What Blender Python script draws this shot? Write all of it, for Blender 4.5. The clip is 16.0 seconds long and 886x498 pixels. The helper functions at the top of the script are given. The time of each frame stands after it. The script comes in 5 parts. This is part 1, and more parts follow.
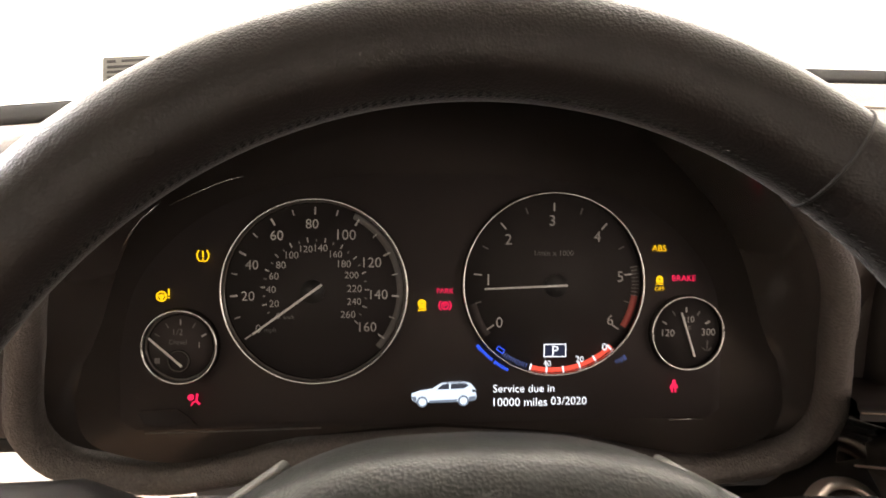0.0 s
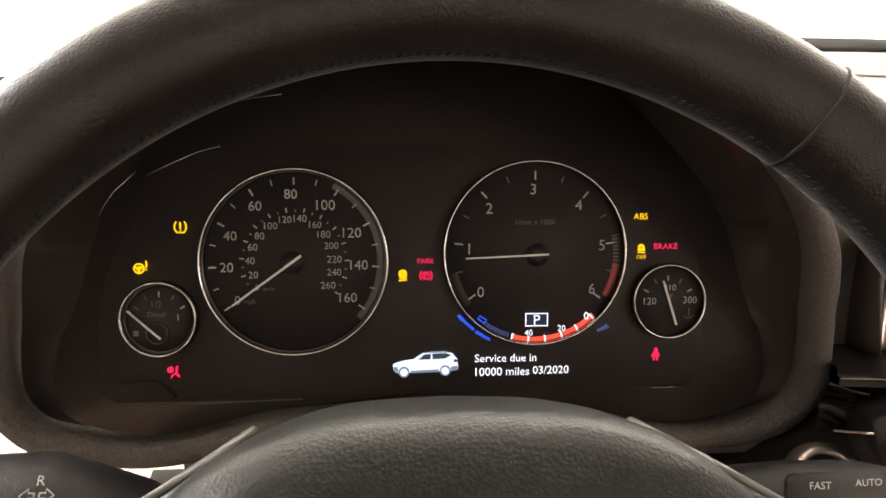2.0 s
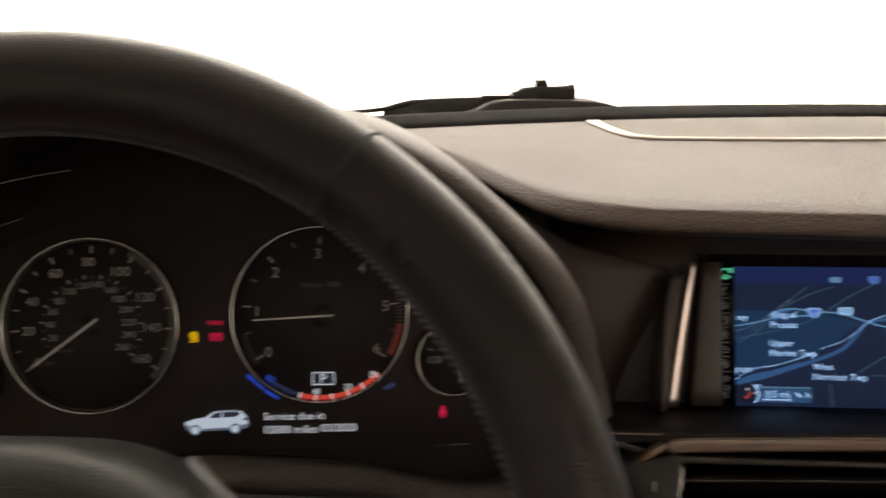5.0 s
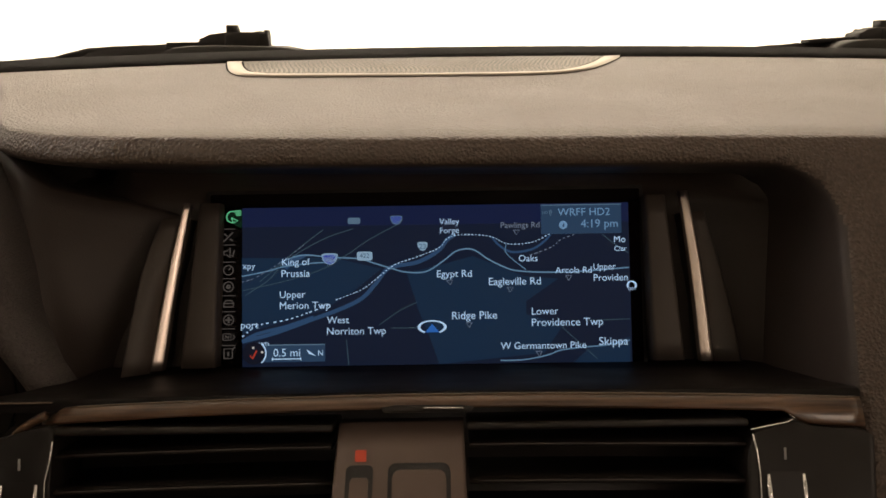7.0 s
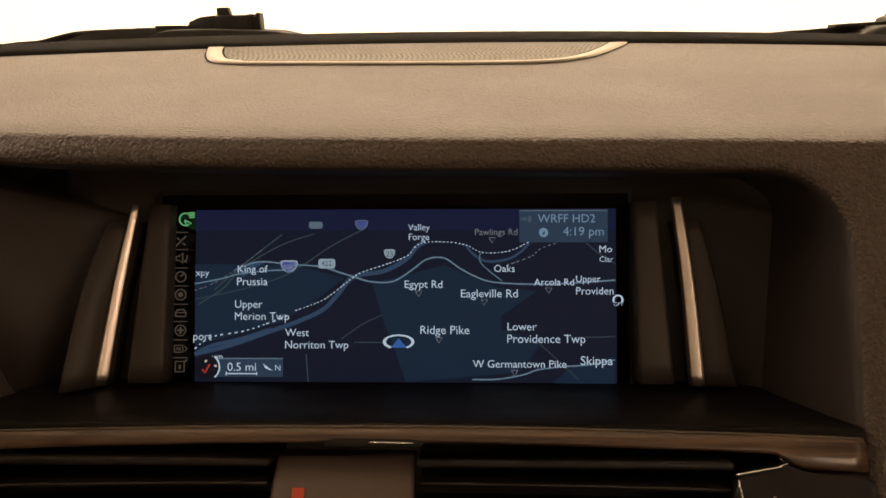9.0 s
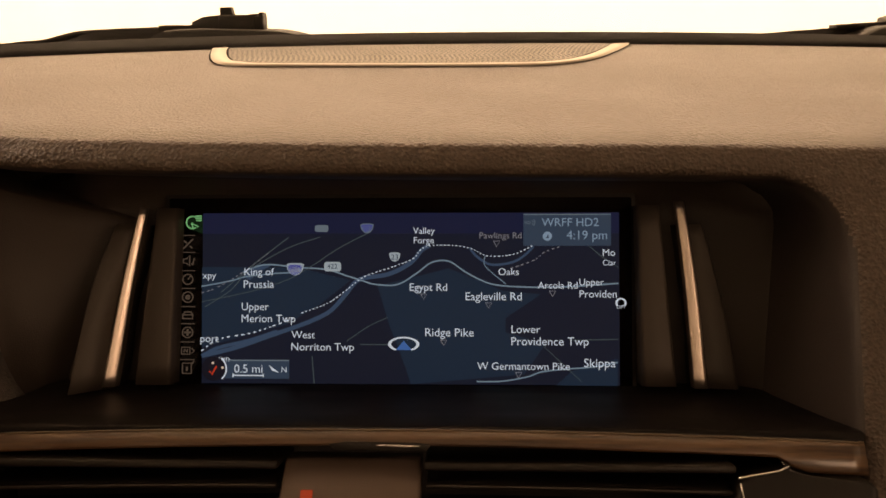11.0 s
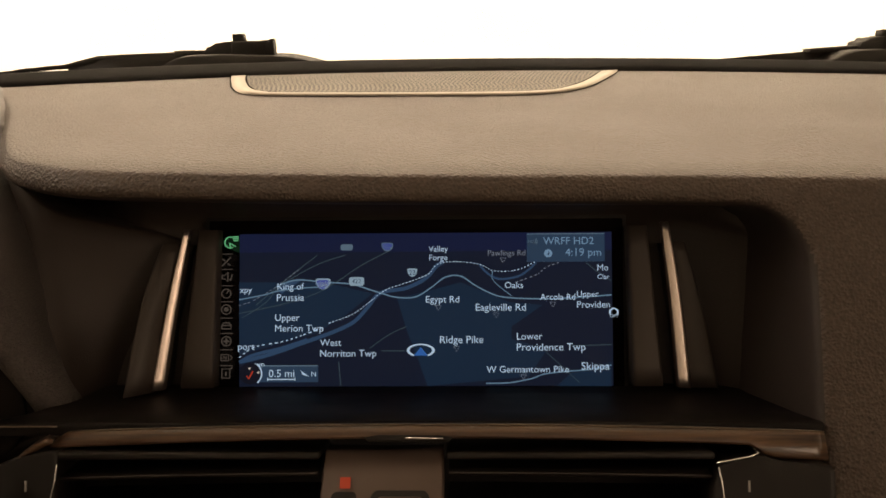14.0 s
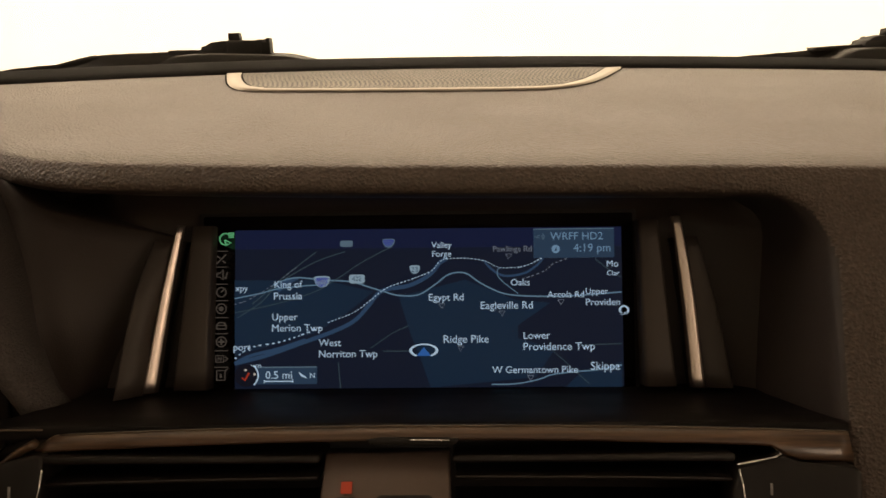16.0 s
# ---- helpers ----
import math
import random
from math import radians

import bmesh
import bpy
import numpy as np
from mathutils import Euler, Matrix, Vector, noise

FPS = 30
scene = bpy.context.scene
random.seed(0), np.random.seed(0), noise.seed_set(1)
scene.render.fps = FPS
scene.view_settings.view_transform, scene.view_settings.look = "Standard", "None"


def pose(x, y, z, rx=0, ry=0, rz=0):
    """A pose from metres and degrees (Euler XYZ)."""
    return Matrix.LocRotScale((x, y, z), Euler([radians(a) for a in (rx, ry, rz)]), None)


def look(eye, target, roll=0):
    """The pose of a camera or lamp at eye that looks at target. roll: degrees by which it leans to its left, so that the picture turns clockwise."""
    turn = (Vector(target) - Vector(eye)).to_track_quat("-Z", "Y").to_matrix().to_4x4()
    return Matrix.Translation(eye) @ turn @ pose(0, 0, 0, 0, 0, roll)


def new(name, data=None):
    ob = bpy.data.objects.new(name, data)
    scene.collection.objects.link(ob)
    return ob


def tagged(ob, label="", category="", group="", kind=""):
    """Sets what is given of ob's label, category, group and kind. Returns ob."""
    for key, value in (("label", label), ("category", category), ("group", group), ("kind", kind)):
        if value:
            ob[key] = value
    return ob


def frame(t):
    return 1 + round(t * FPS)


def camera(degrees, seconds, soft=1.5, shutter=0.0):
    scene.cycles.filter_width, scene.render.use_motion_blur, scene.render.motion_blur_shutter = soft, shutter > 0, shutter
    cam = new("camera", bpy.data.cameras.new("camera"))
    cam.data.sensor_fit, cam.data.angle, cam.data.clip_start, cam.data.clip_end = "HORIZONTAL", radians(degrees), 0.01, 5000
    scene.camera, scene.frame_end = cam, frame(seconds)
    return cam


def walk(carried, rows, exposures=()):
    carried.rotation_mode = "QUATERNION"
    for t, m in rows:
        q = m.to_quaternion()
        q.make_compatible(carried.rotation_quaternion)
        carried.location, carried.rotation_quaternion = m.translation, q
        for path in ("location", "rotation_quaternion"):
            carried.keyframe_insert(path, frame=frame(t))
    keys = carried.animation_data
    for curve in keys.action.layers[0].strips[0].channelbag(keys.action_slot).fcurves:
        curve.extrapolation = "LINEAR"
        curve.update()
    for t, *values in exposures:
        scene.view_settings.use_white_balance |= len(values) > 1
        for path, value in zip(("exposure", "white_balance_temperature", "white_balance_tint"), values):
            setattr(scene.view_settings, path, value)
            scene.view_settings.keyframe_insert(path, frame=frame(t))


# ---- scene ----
cam = camera(59.5, 16.0, soft=1.6, shutter=0.4)
PATH = [
    (0.0, (-0.4204, -0.3837, 1.1576), (-0.3859, 0.0452, 1.0256), 1.61),
    (0.5, (-0.4212, -0.3988, 1.1647), (-0.3804, 0.0246, 1.0178), 1.53),
    (1.0, (-0.4195, -0.3843, 1.1543), (-0.3803, 0.0389, 1.0064), 1.36),
    (1.5, (-0.4258, -0.3719, 1.1316), (-0.3881, 0.0516, 0.9842), 1.22),
    (2.0, (-0.4143, -0.3825, 1.1530), (-0.3750, 0.0419, 1.0086), 1.36),
    (2.5, (-0.4114, -0.3823, 1.1515), (-0.3731, 0.0432, 1.0104), 1.27),
    (3.0, (-0.4108, -0.3785, 1.1483), (-0.3762, 0.0468, 1.0055), 1.19),
    (3.2, (-0.4167, -0.3720, 1.1506), (-0.3825, 0.0525, 1.0053), 1.25),
    (5.3, (-0.1916, -0.4152, 1.1536), (-0.1813, 0.0233, 1.0530), -0.67),
    (5.5, (-0.1319, -0.4071, 1.1471), (-0.1064, 0.0304, 1.0447), -0.91),
    (5.7, (-0.0990, -0.4041, 1.1450), (-0.0551, 0.0314, 1.0404), -1.00),
    (5.9, (-0.0922, -0.3952, 1.1397), (-0.0373, 0.0390, 1.0351), -1.14),
    (6.0, (-0.0858, -0.3841, 1.1351), (-0.0268, 0.0495, 1.0299), -1.13),
    (6.5, (-0.0571, -0.3612, 1.1230), (0.0027, 0.0706, 1.0114), -1.16),
    (7.0, (-0.0274, -0.3746, 1.1165), (0.0153, 0.0587, 1.0026), -0.94),
    (7.5, (-0.0134, -0.3563, 1.1221), (0.0188, 0.0778, 1.0079), -0.86),
    (7.9, (-0.0040, -0.3490, 1.1153), (0.0265, 0.0854, 1.0020), -0.86),
    (8.0, (-0.0010, -0.3437, 1.1174), (0.0285, 0.0898, 1.0000), -0.80),
    (8.5, (0.0018, -0.3445, 1.1216), (0.0297, 0.0876, 0.9993), -0.79),
    (9.0, (0.0032, -0.3422, 1.1200), (0.0297, 0.0896, 0.9958), -0.76),
    (9.2, (0.0033, -0.3426, 1.1174), (0.0297, 0.0893, 0.9940), -0.69),
    (11.5, (0.0003, -0.3455, 1.1266), (0.0273, 0.0853, 0.9992), -0.69),
    (12.0, (0.0022, -0.3488, 1.1273), (0.0303, 0.0820, 1.0002), -0.65),
    (12.5, (0.0041, -0.3498, 1.1263), (0.0335, 0.0807, 0.9988), -0.71),
    (13.0, (0.0044, -0.3537, 1.1247), (0.0358, 0.0767, 0.9970), -0.66),
    (13.5, (-0.0027, -0.3785, 1.1350), (0.0285, 0.0521, 1.0081), -0.72),
    (14.0, (-0.0149, -0.3840, 1.1422), (0.0193, 0.0474, 1.0187), -0.72),
    (14.5, (-0.0101, -0.3795, 1.1376), (0.0283, 0.0521, 1.0161), -0.72),
    (15.0, (-0.0270, -0.3700, 1.1359), (0.0113, 0.0621, 1.0163), -0.72),
    (15.5, (-0.0284, -0.3712, 1.1331), (0.0084, 0.0615, 1.0150), -0.78),
    (16.0, (-0.0176, -0.3713, 1.1316), (0.0189, 0.0614, 1.0134), -0.84),
]
EXPOSURES = [
    (0.0, 1.68, 6500, 12), (3.2, 1.68, 6500, 12), (5.3, -0.3, 6600, 12), (5.5, -0.8, 6900, 13), (6.0, -1.25, 6950, 14),
    (6.5, -0.55, 6700, 13), (7.0, -0.2, 7500, 14), (8.5, -0.45, 8800, 18), (9.0, -0.3, 9500, 20), (12.0, -0.2, 12200, 30), (13.0, -0.02, 9000, 18), (13.5, -0.1, 8800, 18), (14.0, -0.32, 8700, 17), (15.5, -0.35, 8600, 15), (16.0, -0.45, 8600, 15),
]
walk(cam, [(t, look(eye, target, roll)) for t, eye, target, roll in PATH], EXPOSURES)

# ---- frames of reference: the screen, the dials, the steering wheel ----
SCREEN = pose(0, 0, 1.0, -18, 0, -5.8)
DIALS = pose(-0.3925, 0.0014, 1.0175, -14.7)
WHEEL = pose(-0.3920, -0.2320, 1.000, -25)
DRIVER = pose(-0.0040, 0.0155, -0.003)

# ---- light ----
world = bpy.data.worlds.new("room_air")
world.use_nodes = True
world.node_tree.nodes["Background"].inputs[0].default_value = (1.0, 0.95, 0.88, 1)
world.node_tree.nodes["Background"].inputs[1].default_value = 0.05
scene.world = world


def area_lamp(name, eye, target, w, h, watts, colour):
    data = bpy.data.lights.new(name, "AREA")
    data.shape, data.size, data.size_y, data.energy, data.color = "RECTANGLE", w, h, watts, colour
    ob = new(name, data)
    ob.matrix_world = look(eye, target)
    return tagged(ob, "wide soft fill light added out of view round the car", "studio light")


# Unseen fill lamps, added to brighten the cabin from ahead, both sides and behind.
area_lamp("fill_light", (0.1, 2.1, 2.95), (0.0, 0.1, 1.1), 3.2, 1.6, 50, (1.0, 0.92, 0.82))
area_lamp("fill_light", (-1.9, 0.42, 1.7), (-0.45, -0.2, 1.05), 1.1, 0.9, 22, (1.0, 0.95, 0.92))
area_lamp("fill_light", (1.7, -2.3, 1.62), (0.0, -0.1, 1.02), 0.85, 0.66, 7.5, (1.0, 0.84, 0.74))
area_lamp("fill_light", (0.0, -3.6, 2.3), (0.0, -1.4, 3.4), 3.0, 1.0, 10.5, (1.0, 0.92, 0.86))


# ---- materials ----
def nodes_of(name):
    m = bpy.data.materials.new(name)
    m.use_nodes = True
    nt = m.node_tree
    return m, nt, nt.nodes["Principled BSDF"]


def grain_material(name, base, rough, grain=700.0, depth=0.25, spread=0.35, metal=0.0, coat=0.0, spec=0.5, kind="voronoi", speck=0.0):
    """Leather or moulded plastic: pebbled relief, mottled tone, worn gloss."""
    m, nt, bsdf = nodes_of(name)
    tex = nt.nodes.new("ShaderNodeTexCoord")
    big = nt.nodes.new("ShaderNodeTexNoise")
    big.inputs["Scale"].default_value, big.inputs["Detail"].default_value = 14.0, 4.0
    nt.links.new(tex.outputs["Object"], big.inputs["Vector"])
    ramp = nt.nodes.new("ShaderNodeMix")
    ramp.data_type = "RGBA"
    ramp.inputs[6].default_value = (*[c * (1 - spread) for c in base], 1)
    ramp.inputs[7].default_value = (*[c * (1 + spread) for c in base], 1)
    nt.links.new(big.outputs[0], ramp.inputs[0])
    if speck:
        fine = nt.nodes.new("ShaderNodeTexNoise")
        fine.inputs["Scale"].default_value, fine.inputs["Detail"].default_value = 600.0, 3.0
        nt.links.new(tex.outputs["Object"], fine.inputs["Vector"])
        fr = nt.nodes.new("ShaderNodeMapRange")
        fr.inputs[1].default_value, fr.inputs[2].default_value = 0.3, 0.7
        fr.inputs[3].default_value, fr.inputs[4].default_value = 1 - speck, 1 + speck
        nt.links.new(fine.outputs[0], fr.inputs[0])
        tint = nt.nodes.new("ShaderNodeVectorMath")
        tint.operation = "SCALE"
        nt.links.new(ramp.outputs[2], tint.inputs[0])
        nt.links.new(fr.outputs[0], tint.inputs[3])
        nt.links.new(tint.outputs[0], bsdf.inputs["Base Color"])
    else:
        nt.links.new(ramp.outputs[2], bsdf.inputs["Base Color"])
    rr = nt.nodes.new("ShaderNodeMapRange")
    rr.inputs[3].default_value, rr.inputs[4].default_value = max(rough - 0.09, 0.02), rough + 0.09
    nt.links.new(big.outputs[0], rr.inputs[0])
    nt.links.new(rr.outputs[0], bsdf.inputs["Roughness"])
    bsdf.inputs["Metallic"].default_value = metal
    bsdf.inputs["Specular IOR Level"].default_value = spec
    bsdf.inputs["Coat Weight"].default_value = coat
    bsdf.inputs["Coat Roughness"].default_value = 0.05
    if depth:
        if kind == "voronoi":
            warp = nt.nodes.new("ShaderNodeTexNoise")
            warp.inputs["Scale"].default_value = grain * 0.5
            nt.links.new(tex.outputs["Object"], warp.inputs["Vector"])
            add = nt.nodes.new("ShaderNodeVectorMath")
            add.operation = "MULTIPLY_ADD"
            add.inputs[1].default_value = (1.2 / grain,) * 3
            nt.links.new(warp.outputs[1], add.inputs[0])
            nt.links.new(tex.outputs["Object"], add.inputs[2])
            cells = nt.nodes.new("ShaderNodeTexVoronoi")
            cells.inputs["Scale"].default_value = grain
            nt.links.new(add.outputs[0], cells.inputs["Vector"])
        else:
            cells = nt.nodes.new("ShaderNodeTexNoise")
            cells.inputs["Scale"].default_value, cells.inputs["Detail"].default_value = grain, 3.0
            nt.links.new(tex.outputs["Object"], cells.inputs["Vector"])
        bump = nt.nodes.new("ShaderNodeBump")
        bump.inputs["Strength"].default_value, bump.inputs["Distance"].default_value = depth, 0.0012
        nt.links.new(cells.outputs[0], bump.inputs["Height"])
        nt.links.new(bump.outputs[0], bsdf.inputs["Normal"])
    return m


def plain_material(name, base, rough, metal=0.0, coat=0.0, spec=0.5):
    """Smooth plastic or metal with faint wipe marks in the gloss."""
    m, nt, bsdf = nodes_of(name)
    tex = nt.nodes.new("ShaderNodeTexCoord")
    big = nt.nodes.new("ShaderNodeTexNoise")
    big.inputs["Scale"].default_value, big.inputs["Detail"].default_value = 40.0, 5.0
    nt.links.new(tex.outputs["Object"], big.inputs["Vector"])
    rr = nt.nodes.new("ShaderNodeMapRange")
    rr.inputs[3].default_value, rr.inputs[4].default_value = rough * 0.75, rough * 1.25
    nt.links.new(big.outputs[0], rr.inputs[0])
    nt.links.new(rr.outputs[0], bsdf.inputs["Roughness"])
    bsdf.inputs["Base Color"].default_value = (*base, 1)
    bsdf.inputs["Metallic"].default_value = metal
    bsdf.inputs["Specular IOR Level"].default_value = spec
    bsdf.inputs["Coat Weight"].default_value = coat
    return m


def lit_material(name, colour, strength):
    """A lamp symbol or a pixel colour of a lit display."""
    m, nt, bsdf = nodes_of(name)
    bsdf.inputs["Base Color"].default_value = (0.01, 0.01, 0.01, 1)
    bsdf.inputs["Roughness"].default_value = 0.5
    bsdf.inputs["Specular IOR Level"].default_value = 0.08
    bsdf.inputs["Emission Color"].default_value = (*colour, 1)
    bsdf.inputs["Emission Strength"].default_value = strength
    return m


def wood_material(name):
    m, nt, bsdf = nodes_of(name)
    tex = nt.nodes.new("ShaderNodeTexCoord")
    mp = nt.nodes.new("ShaderNodeMapping")
    mp.inputs["Scale"].default_value = (4.0, 120.0, 190.0)
    nz = nt.nodes.new("ShaderNodeTexNoise")
    nz.inputs["Scale"].default_value, nz.inputs["Detail"].default_value = 3.0, 6.0
    nt.links.new(tex.outputs["Object"], mp.inputs[0])
    nt.links.new(mp.outputs[0], nz.inputs["Vector"])
    ramp = nt.nodes.new("ShaderNodeValToRGB")
    ramp.color_ramp.elements[0].position, ramp.color_ramp.elements[0].color = 0.35, (0.042, 0.021, 0.012, 1)
    ramp.color_ramp.elements[1].position, ramp.color_ramp.elements[1].color = 0.70, (0.150, 0.080, 0.043, 1)
    nt.links.new(nz.outputs[0], ramp.inputs[0])
    nt.links.new(ramp.outputs[0], bsdf.inputs["Base Color"])
    bsdf.inputs["Roughness"].default_value = 0.30
    bsdf.inputs["Coat Weight"].default_value = 0.5
    bsdf.inputs["Coat Roughness"].default_value = 0.08
    return m


def brushed_material(name, base, rough):
    m, nt, bsdf = nodes_of(name)
    tex = nt.nodes.new("ShaderNodeTexCoord")
    mp = nt.nodes.new("ShaderNodeMapping")
    mp.inputs["Scale"].default_value = (3000.0, 3000.0, 40.0)
    nz = nt.nodes.new("ShaderNodeTexNoise")
    nz.inputs["Scale"].default_value = 1.0
    nt.links.new(tex.outputs["Object"], mp.inputs[0])
    nt.links.new(mp.outputs[0], nz.inputs["Vector"])
    rr = nt.nodes.new("ShaderNodeMapRange")
    rr.inputs[3].default_value, rr.inputs[4].default_value = rough * 0.7, rough * 1.4
    nt.links.new(nz.outputs[0], rr.inputs[0])
    nt.links.new(rr.outputs[0], bsdf.inputs["Roughness"])
    bsdf.inputs["Base Color"].default_value = (*base, 1)
    bsdf.inputs["Metallic"].default_value = 1.0
    return m


def curtain_material(name, colour, glow):
    m, nt, bsdf = nodes_of(name)
    tex = nt.nodes.new("ShaderNodeTexCoord")
    nz = nt.nodes.new("ShaderNodeTexNoise")
    nz.inputs["Scale"].default_value, nz.inputs["Detail"].default_value = 1.2, 3.0
    nt.links.new(tex.outputs["Object"], nz.inputs["Vector"])
    mix = nt.nodes.new("ShaderNodeMix")
    mix.data_type = "RGBA"
    mix.inputs[6].default_value = (*[c * 0.96 for c in colour], 1)
    mix.inputs[7].default_value = (*colour, 1)
    nt.links.new(nz.outputs[0], mix.inputs[0])
    nt.links.new(mix.outputs[2], bsdf.inputs["Base Color"])
    bsdf.inputs["Roughness"].default_value = 0.9
    # glow: emission put into the cloth in place of light falling on it
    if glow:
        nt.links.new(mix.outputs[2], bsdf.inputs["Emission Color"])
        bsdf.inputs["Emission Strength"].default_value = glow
    return m


PAD = grain_material("dash_leather", (0.077, 0.0530, 0.0390), 0.46, 680, 0.55, 0.16, speck=0.26)
SEAL = grain_material("seal_black", (0.007, 0.0055, 0.004), 0.85, 900, 0.1, 0.2, spec=0.05)
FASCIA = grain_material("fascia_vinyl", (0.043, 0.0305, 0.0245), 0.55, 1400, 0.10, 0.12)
SOFT_PAD = grain_material("upright_vinyl", (0.062, 0.048, 0.040), 0.5, 1600, 0.08, 0.10)
HOOD = grain_material("binnacle_vinyl", (0.110, 0.093, 0.085), 0.46, 850, 0.5, 0.15, speck=0.2)
TUB = grain_material("binnacle_lining", (0.046, 0.038, 0.034), 0.17, 1500, 0.02, 0.2, spec=0.55)
RIM_SKIN = grain_material("wheel_leather", (0.0085, 0.0056, 0.0049), 0.30, 1100, 0.14, 0.3, spec=0.27)
RIM_SKIN.node_tree.nodes["Principled BSDF"].inputs["Sheen Weight"].default_value = 0.12
AIRBAG = grain_material("airbag_vinyl", (0.0062, 0.0064, 0.0050), 0.40, 950, 0.16, 0.3, spec=0.34)
VENT_BLACK = grain_material("vent_black", (0.015, 0.012, 0.0105), 0.4, 1800, 0.06, 0.2, spec=0.3)
SOFT_BLACK = grain_material("soft_black_plastic", (0.014, 0.012, 0.011), 0.5, 1800, 0.15, 0.2)
GLOSS = plain_material("piano_black", (0.006, 0.005, 0.005), 0.10, 0.0, 0.6)
LEDGE = plain_material("smoked_ledge", (0.012, 0.009, 0.008), 0.46, spec=0.12)
GLASS_BLACK = plain_material("display_glass", (0.008, 0.006, 0.006), 0.16)
CHROME = plain_material("chrome", (0.78, 0.76, 0.74), 0.14, 1.0)
RING = plain_material("dial_ring", (0.62, 0.60, 0.58), 0.24, 1.0)
BAR = brushed_material("brushed_bar", (0.98, 0.84, 0.77), 0.34)
SLAT_EDGE = plain_material("slat_edge", (0.024, 0.019, 0.017), 0.3)
# Pale colour for the highlight lines laid along the ledge and veneer.
EDGE_GLINT = plain_material("edge_glint", (0.15, 0.11, 0.08), 0.22, 0.0, 0.4)
WOOD = wood_material("wood_veneer")
PLATE = grain_material("console_plate", (0.13, 0.092, 0.076), 0.4, 2500, 0.08, 0.08, 0.25)
DIAL = grain_material("dial_face", (0.030, 0.025, 0.024), 0.6, 3000, 0.05, 0.2, spec=0.12)
FACE = grain_material("cluster_face", (0.042, 0.034, 0.032), 0.65, 3000, 0.05, 0.15, spec=0.15)
BAND = plain_material("dial_band", (0.075, 0.066, 0.062), 0.45)
RED_BAND = plain_material("redline_band", (0.30, 0.045, 0.035), 0.5)
PRINT = plain_material("dial_print", (0.36, 0.34, 0.325), 0.6)
FAINT = plain_material("dim_print", (0.13, 0.12, 0.115), 0.6)
SPOKE_EDGE = grain_material("spoke_edge", (0.085, 0.083, 0.072), 0.4, 1500, 0.1, 0.15)
NEEDLE = plain_material("needle_white", (0.62, 0.60, 0.58), 0.45)
THREAD = plain_material("thread", (0.012, 0.0105, 0.010), 0.7)
RUBBER = grain_material("wiper_rubber", (0.020, 0.016, 0.012), 0.6, 300, 0.3, 0.3, kind="noise")
GRILLE = plain_material("grille_metal", (0.24, 0.20, 0.16), 0.5, 0.3)
SATIN = plain_material("satin_frame", (0.42, 0.37, 0.31), 0.38, 0.7)
PAPER = plain_material("paper", (0.17, 0.165, 0.14), 0.8)
INK = plain_material("ink", (0.05, 0.045, 0.04), 0.8)
CURTAIN = curtain_material("white_drape", (0.82, 0.80, 0.76), 0.0)
# The backdrop cloth emits its own brightness; no lamp lights it this white.
BACKDROP = curtain_material("glowing_drape", (0.98, 0.92, 0.80), 2.5)
LINING = grain_material("headliner_cloth", (0.42, 0.38, 0.34), 0.9, 500, 0.2, 0.08, kind="noise")
FLOORING = wood_material("floor_boards")
AMBER = lit_material("amber_lamp", (0.92, 0.53, 0.004), 0.46)
RED = lit_material("red_lamp", (0.85, 0.018, 0.085), 0.44)
WHITE = lit_material("white_pixels", (0.86, 0.90, 0.95), 0.50)
TEXT = lit_material("map_text", (0.44, 0.72, 1.10), 0.86)
TEXT_BLUE = lit_material("panel_text", (0.16, 0.36, 0.66), 0.75)
ARROW = lit_material("position_blue", (0.02, 0.20, 0.80), 0.6)
TEXT_DIM = lit_material("map_text_dim", (0.32, 0.44, 0.66), 0.42)
GREY_ICON = lit_material("icon_grey", (0.45, 0.42, 0.42), 0.113)
GREEN = lit_material("icon_green", (0.10, 0.62, 0.34), 0.649)
LAND = lit_material("map_land", (0.0046, 0.0100, 0.0290), 1.0)
LAND_BLUE = lit_material("map_township", (0.0045, 0.0190, 0.050), 1.1)
SKY = lit_material("map_sky", (0.008, 0.018, 0.080), 0.62)
WATER = lit_material("map_river", (0.030, 0.098, 0.24), 0.62)
ROAD = lit_material("map_road", (0.20, 0.46, 0.80), 0.46)
ROAD_DIM = lit_material("map_lane", (0.06, 0.13, 0.19), 0.487)
PANEL = lit_material("info_panel", (0.021, 0.060, 0.135), 0.80)
PANEL_EDGE = lit_material("info_edge", (0.11, 0.22, 0.36), 0.70)
SHIELD = lit_material("shield_blue", (0.025, 0.045, 0.50), 0.75)
SHIELD_PALE = lit_material("shield_pale", (0.27, 0.48, 0.72), 0.75)
BLUE = lit_material("blue_pixels", (0.03, 0.09, 0.72), 0.52)
BLUE_DIM = lit_material("blue_dim", (0.10, 0.14, 0.36), 0.36)
RED_PIX = lit_material("red_pixels", (0.80, 0.085, 0.050), 0.45)
CAR_PIX = lit_material("car_pixels", (0.62, 0.72, 0.84), 0.50)
CAR_DIM = lit_material("car_grey_pixels", (0.15, 0.18, 0.23), 0.45)
CAR_TYRE = lit_material("car_tyre_pixels", (0.04, 0.045, 0.06), 0.4)
RED_DIM = lit_material("hazard_red", (0.75, 0.10, 0.05), 0.40)
NAVY = lit_material("navy_pixels", (0.010, 0.013, 0.03), 0.59)
glass_m, glass_nt, glass_b = nodes_of("windscreen_glass")
glass_b.inputs["Transmission Weight"].default_value, glass_b.inputs["Roughness"].default_value = 1.0, 0.0
glass_b.inputs["IOR"].default_value = 1.45


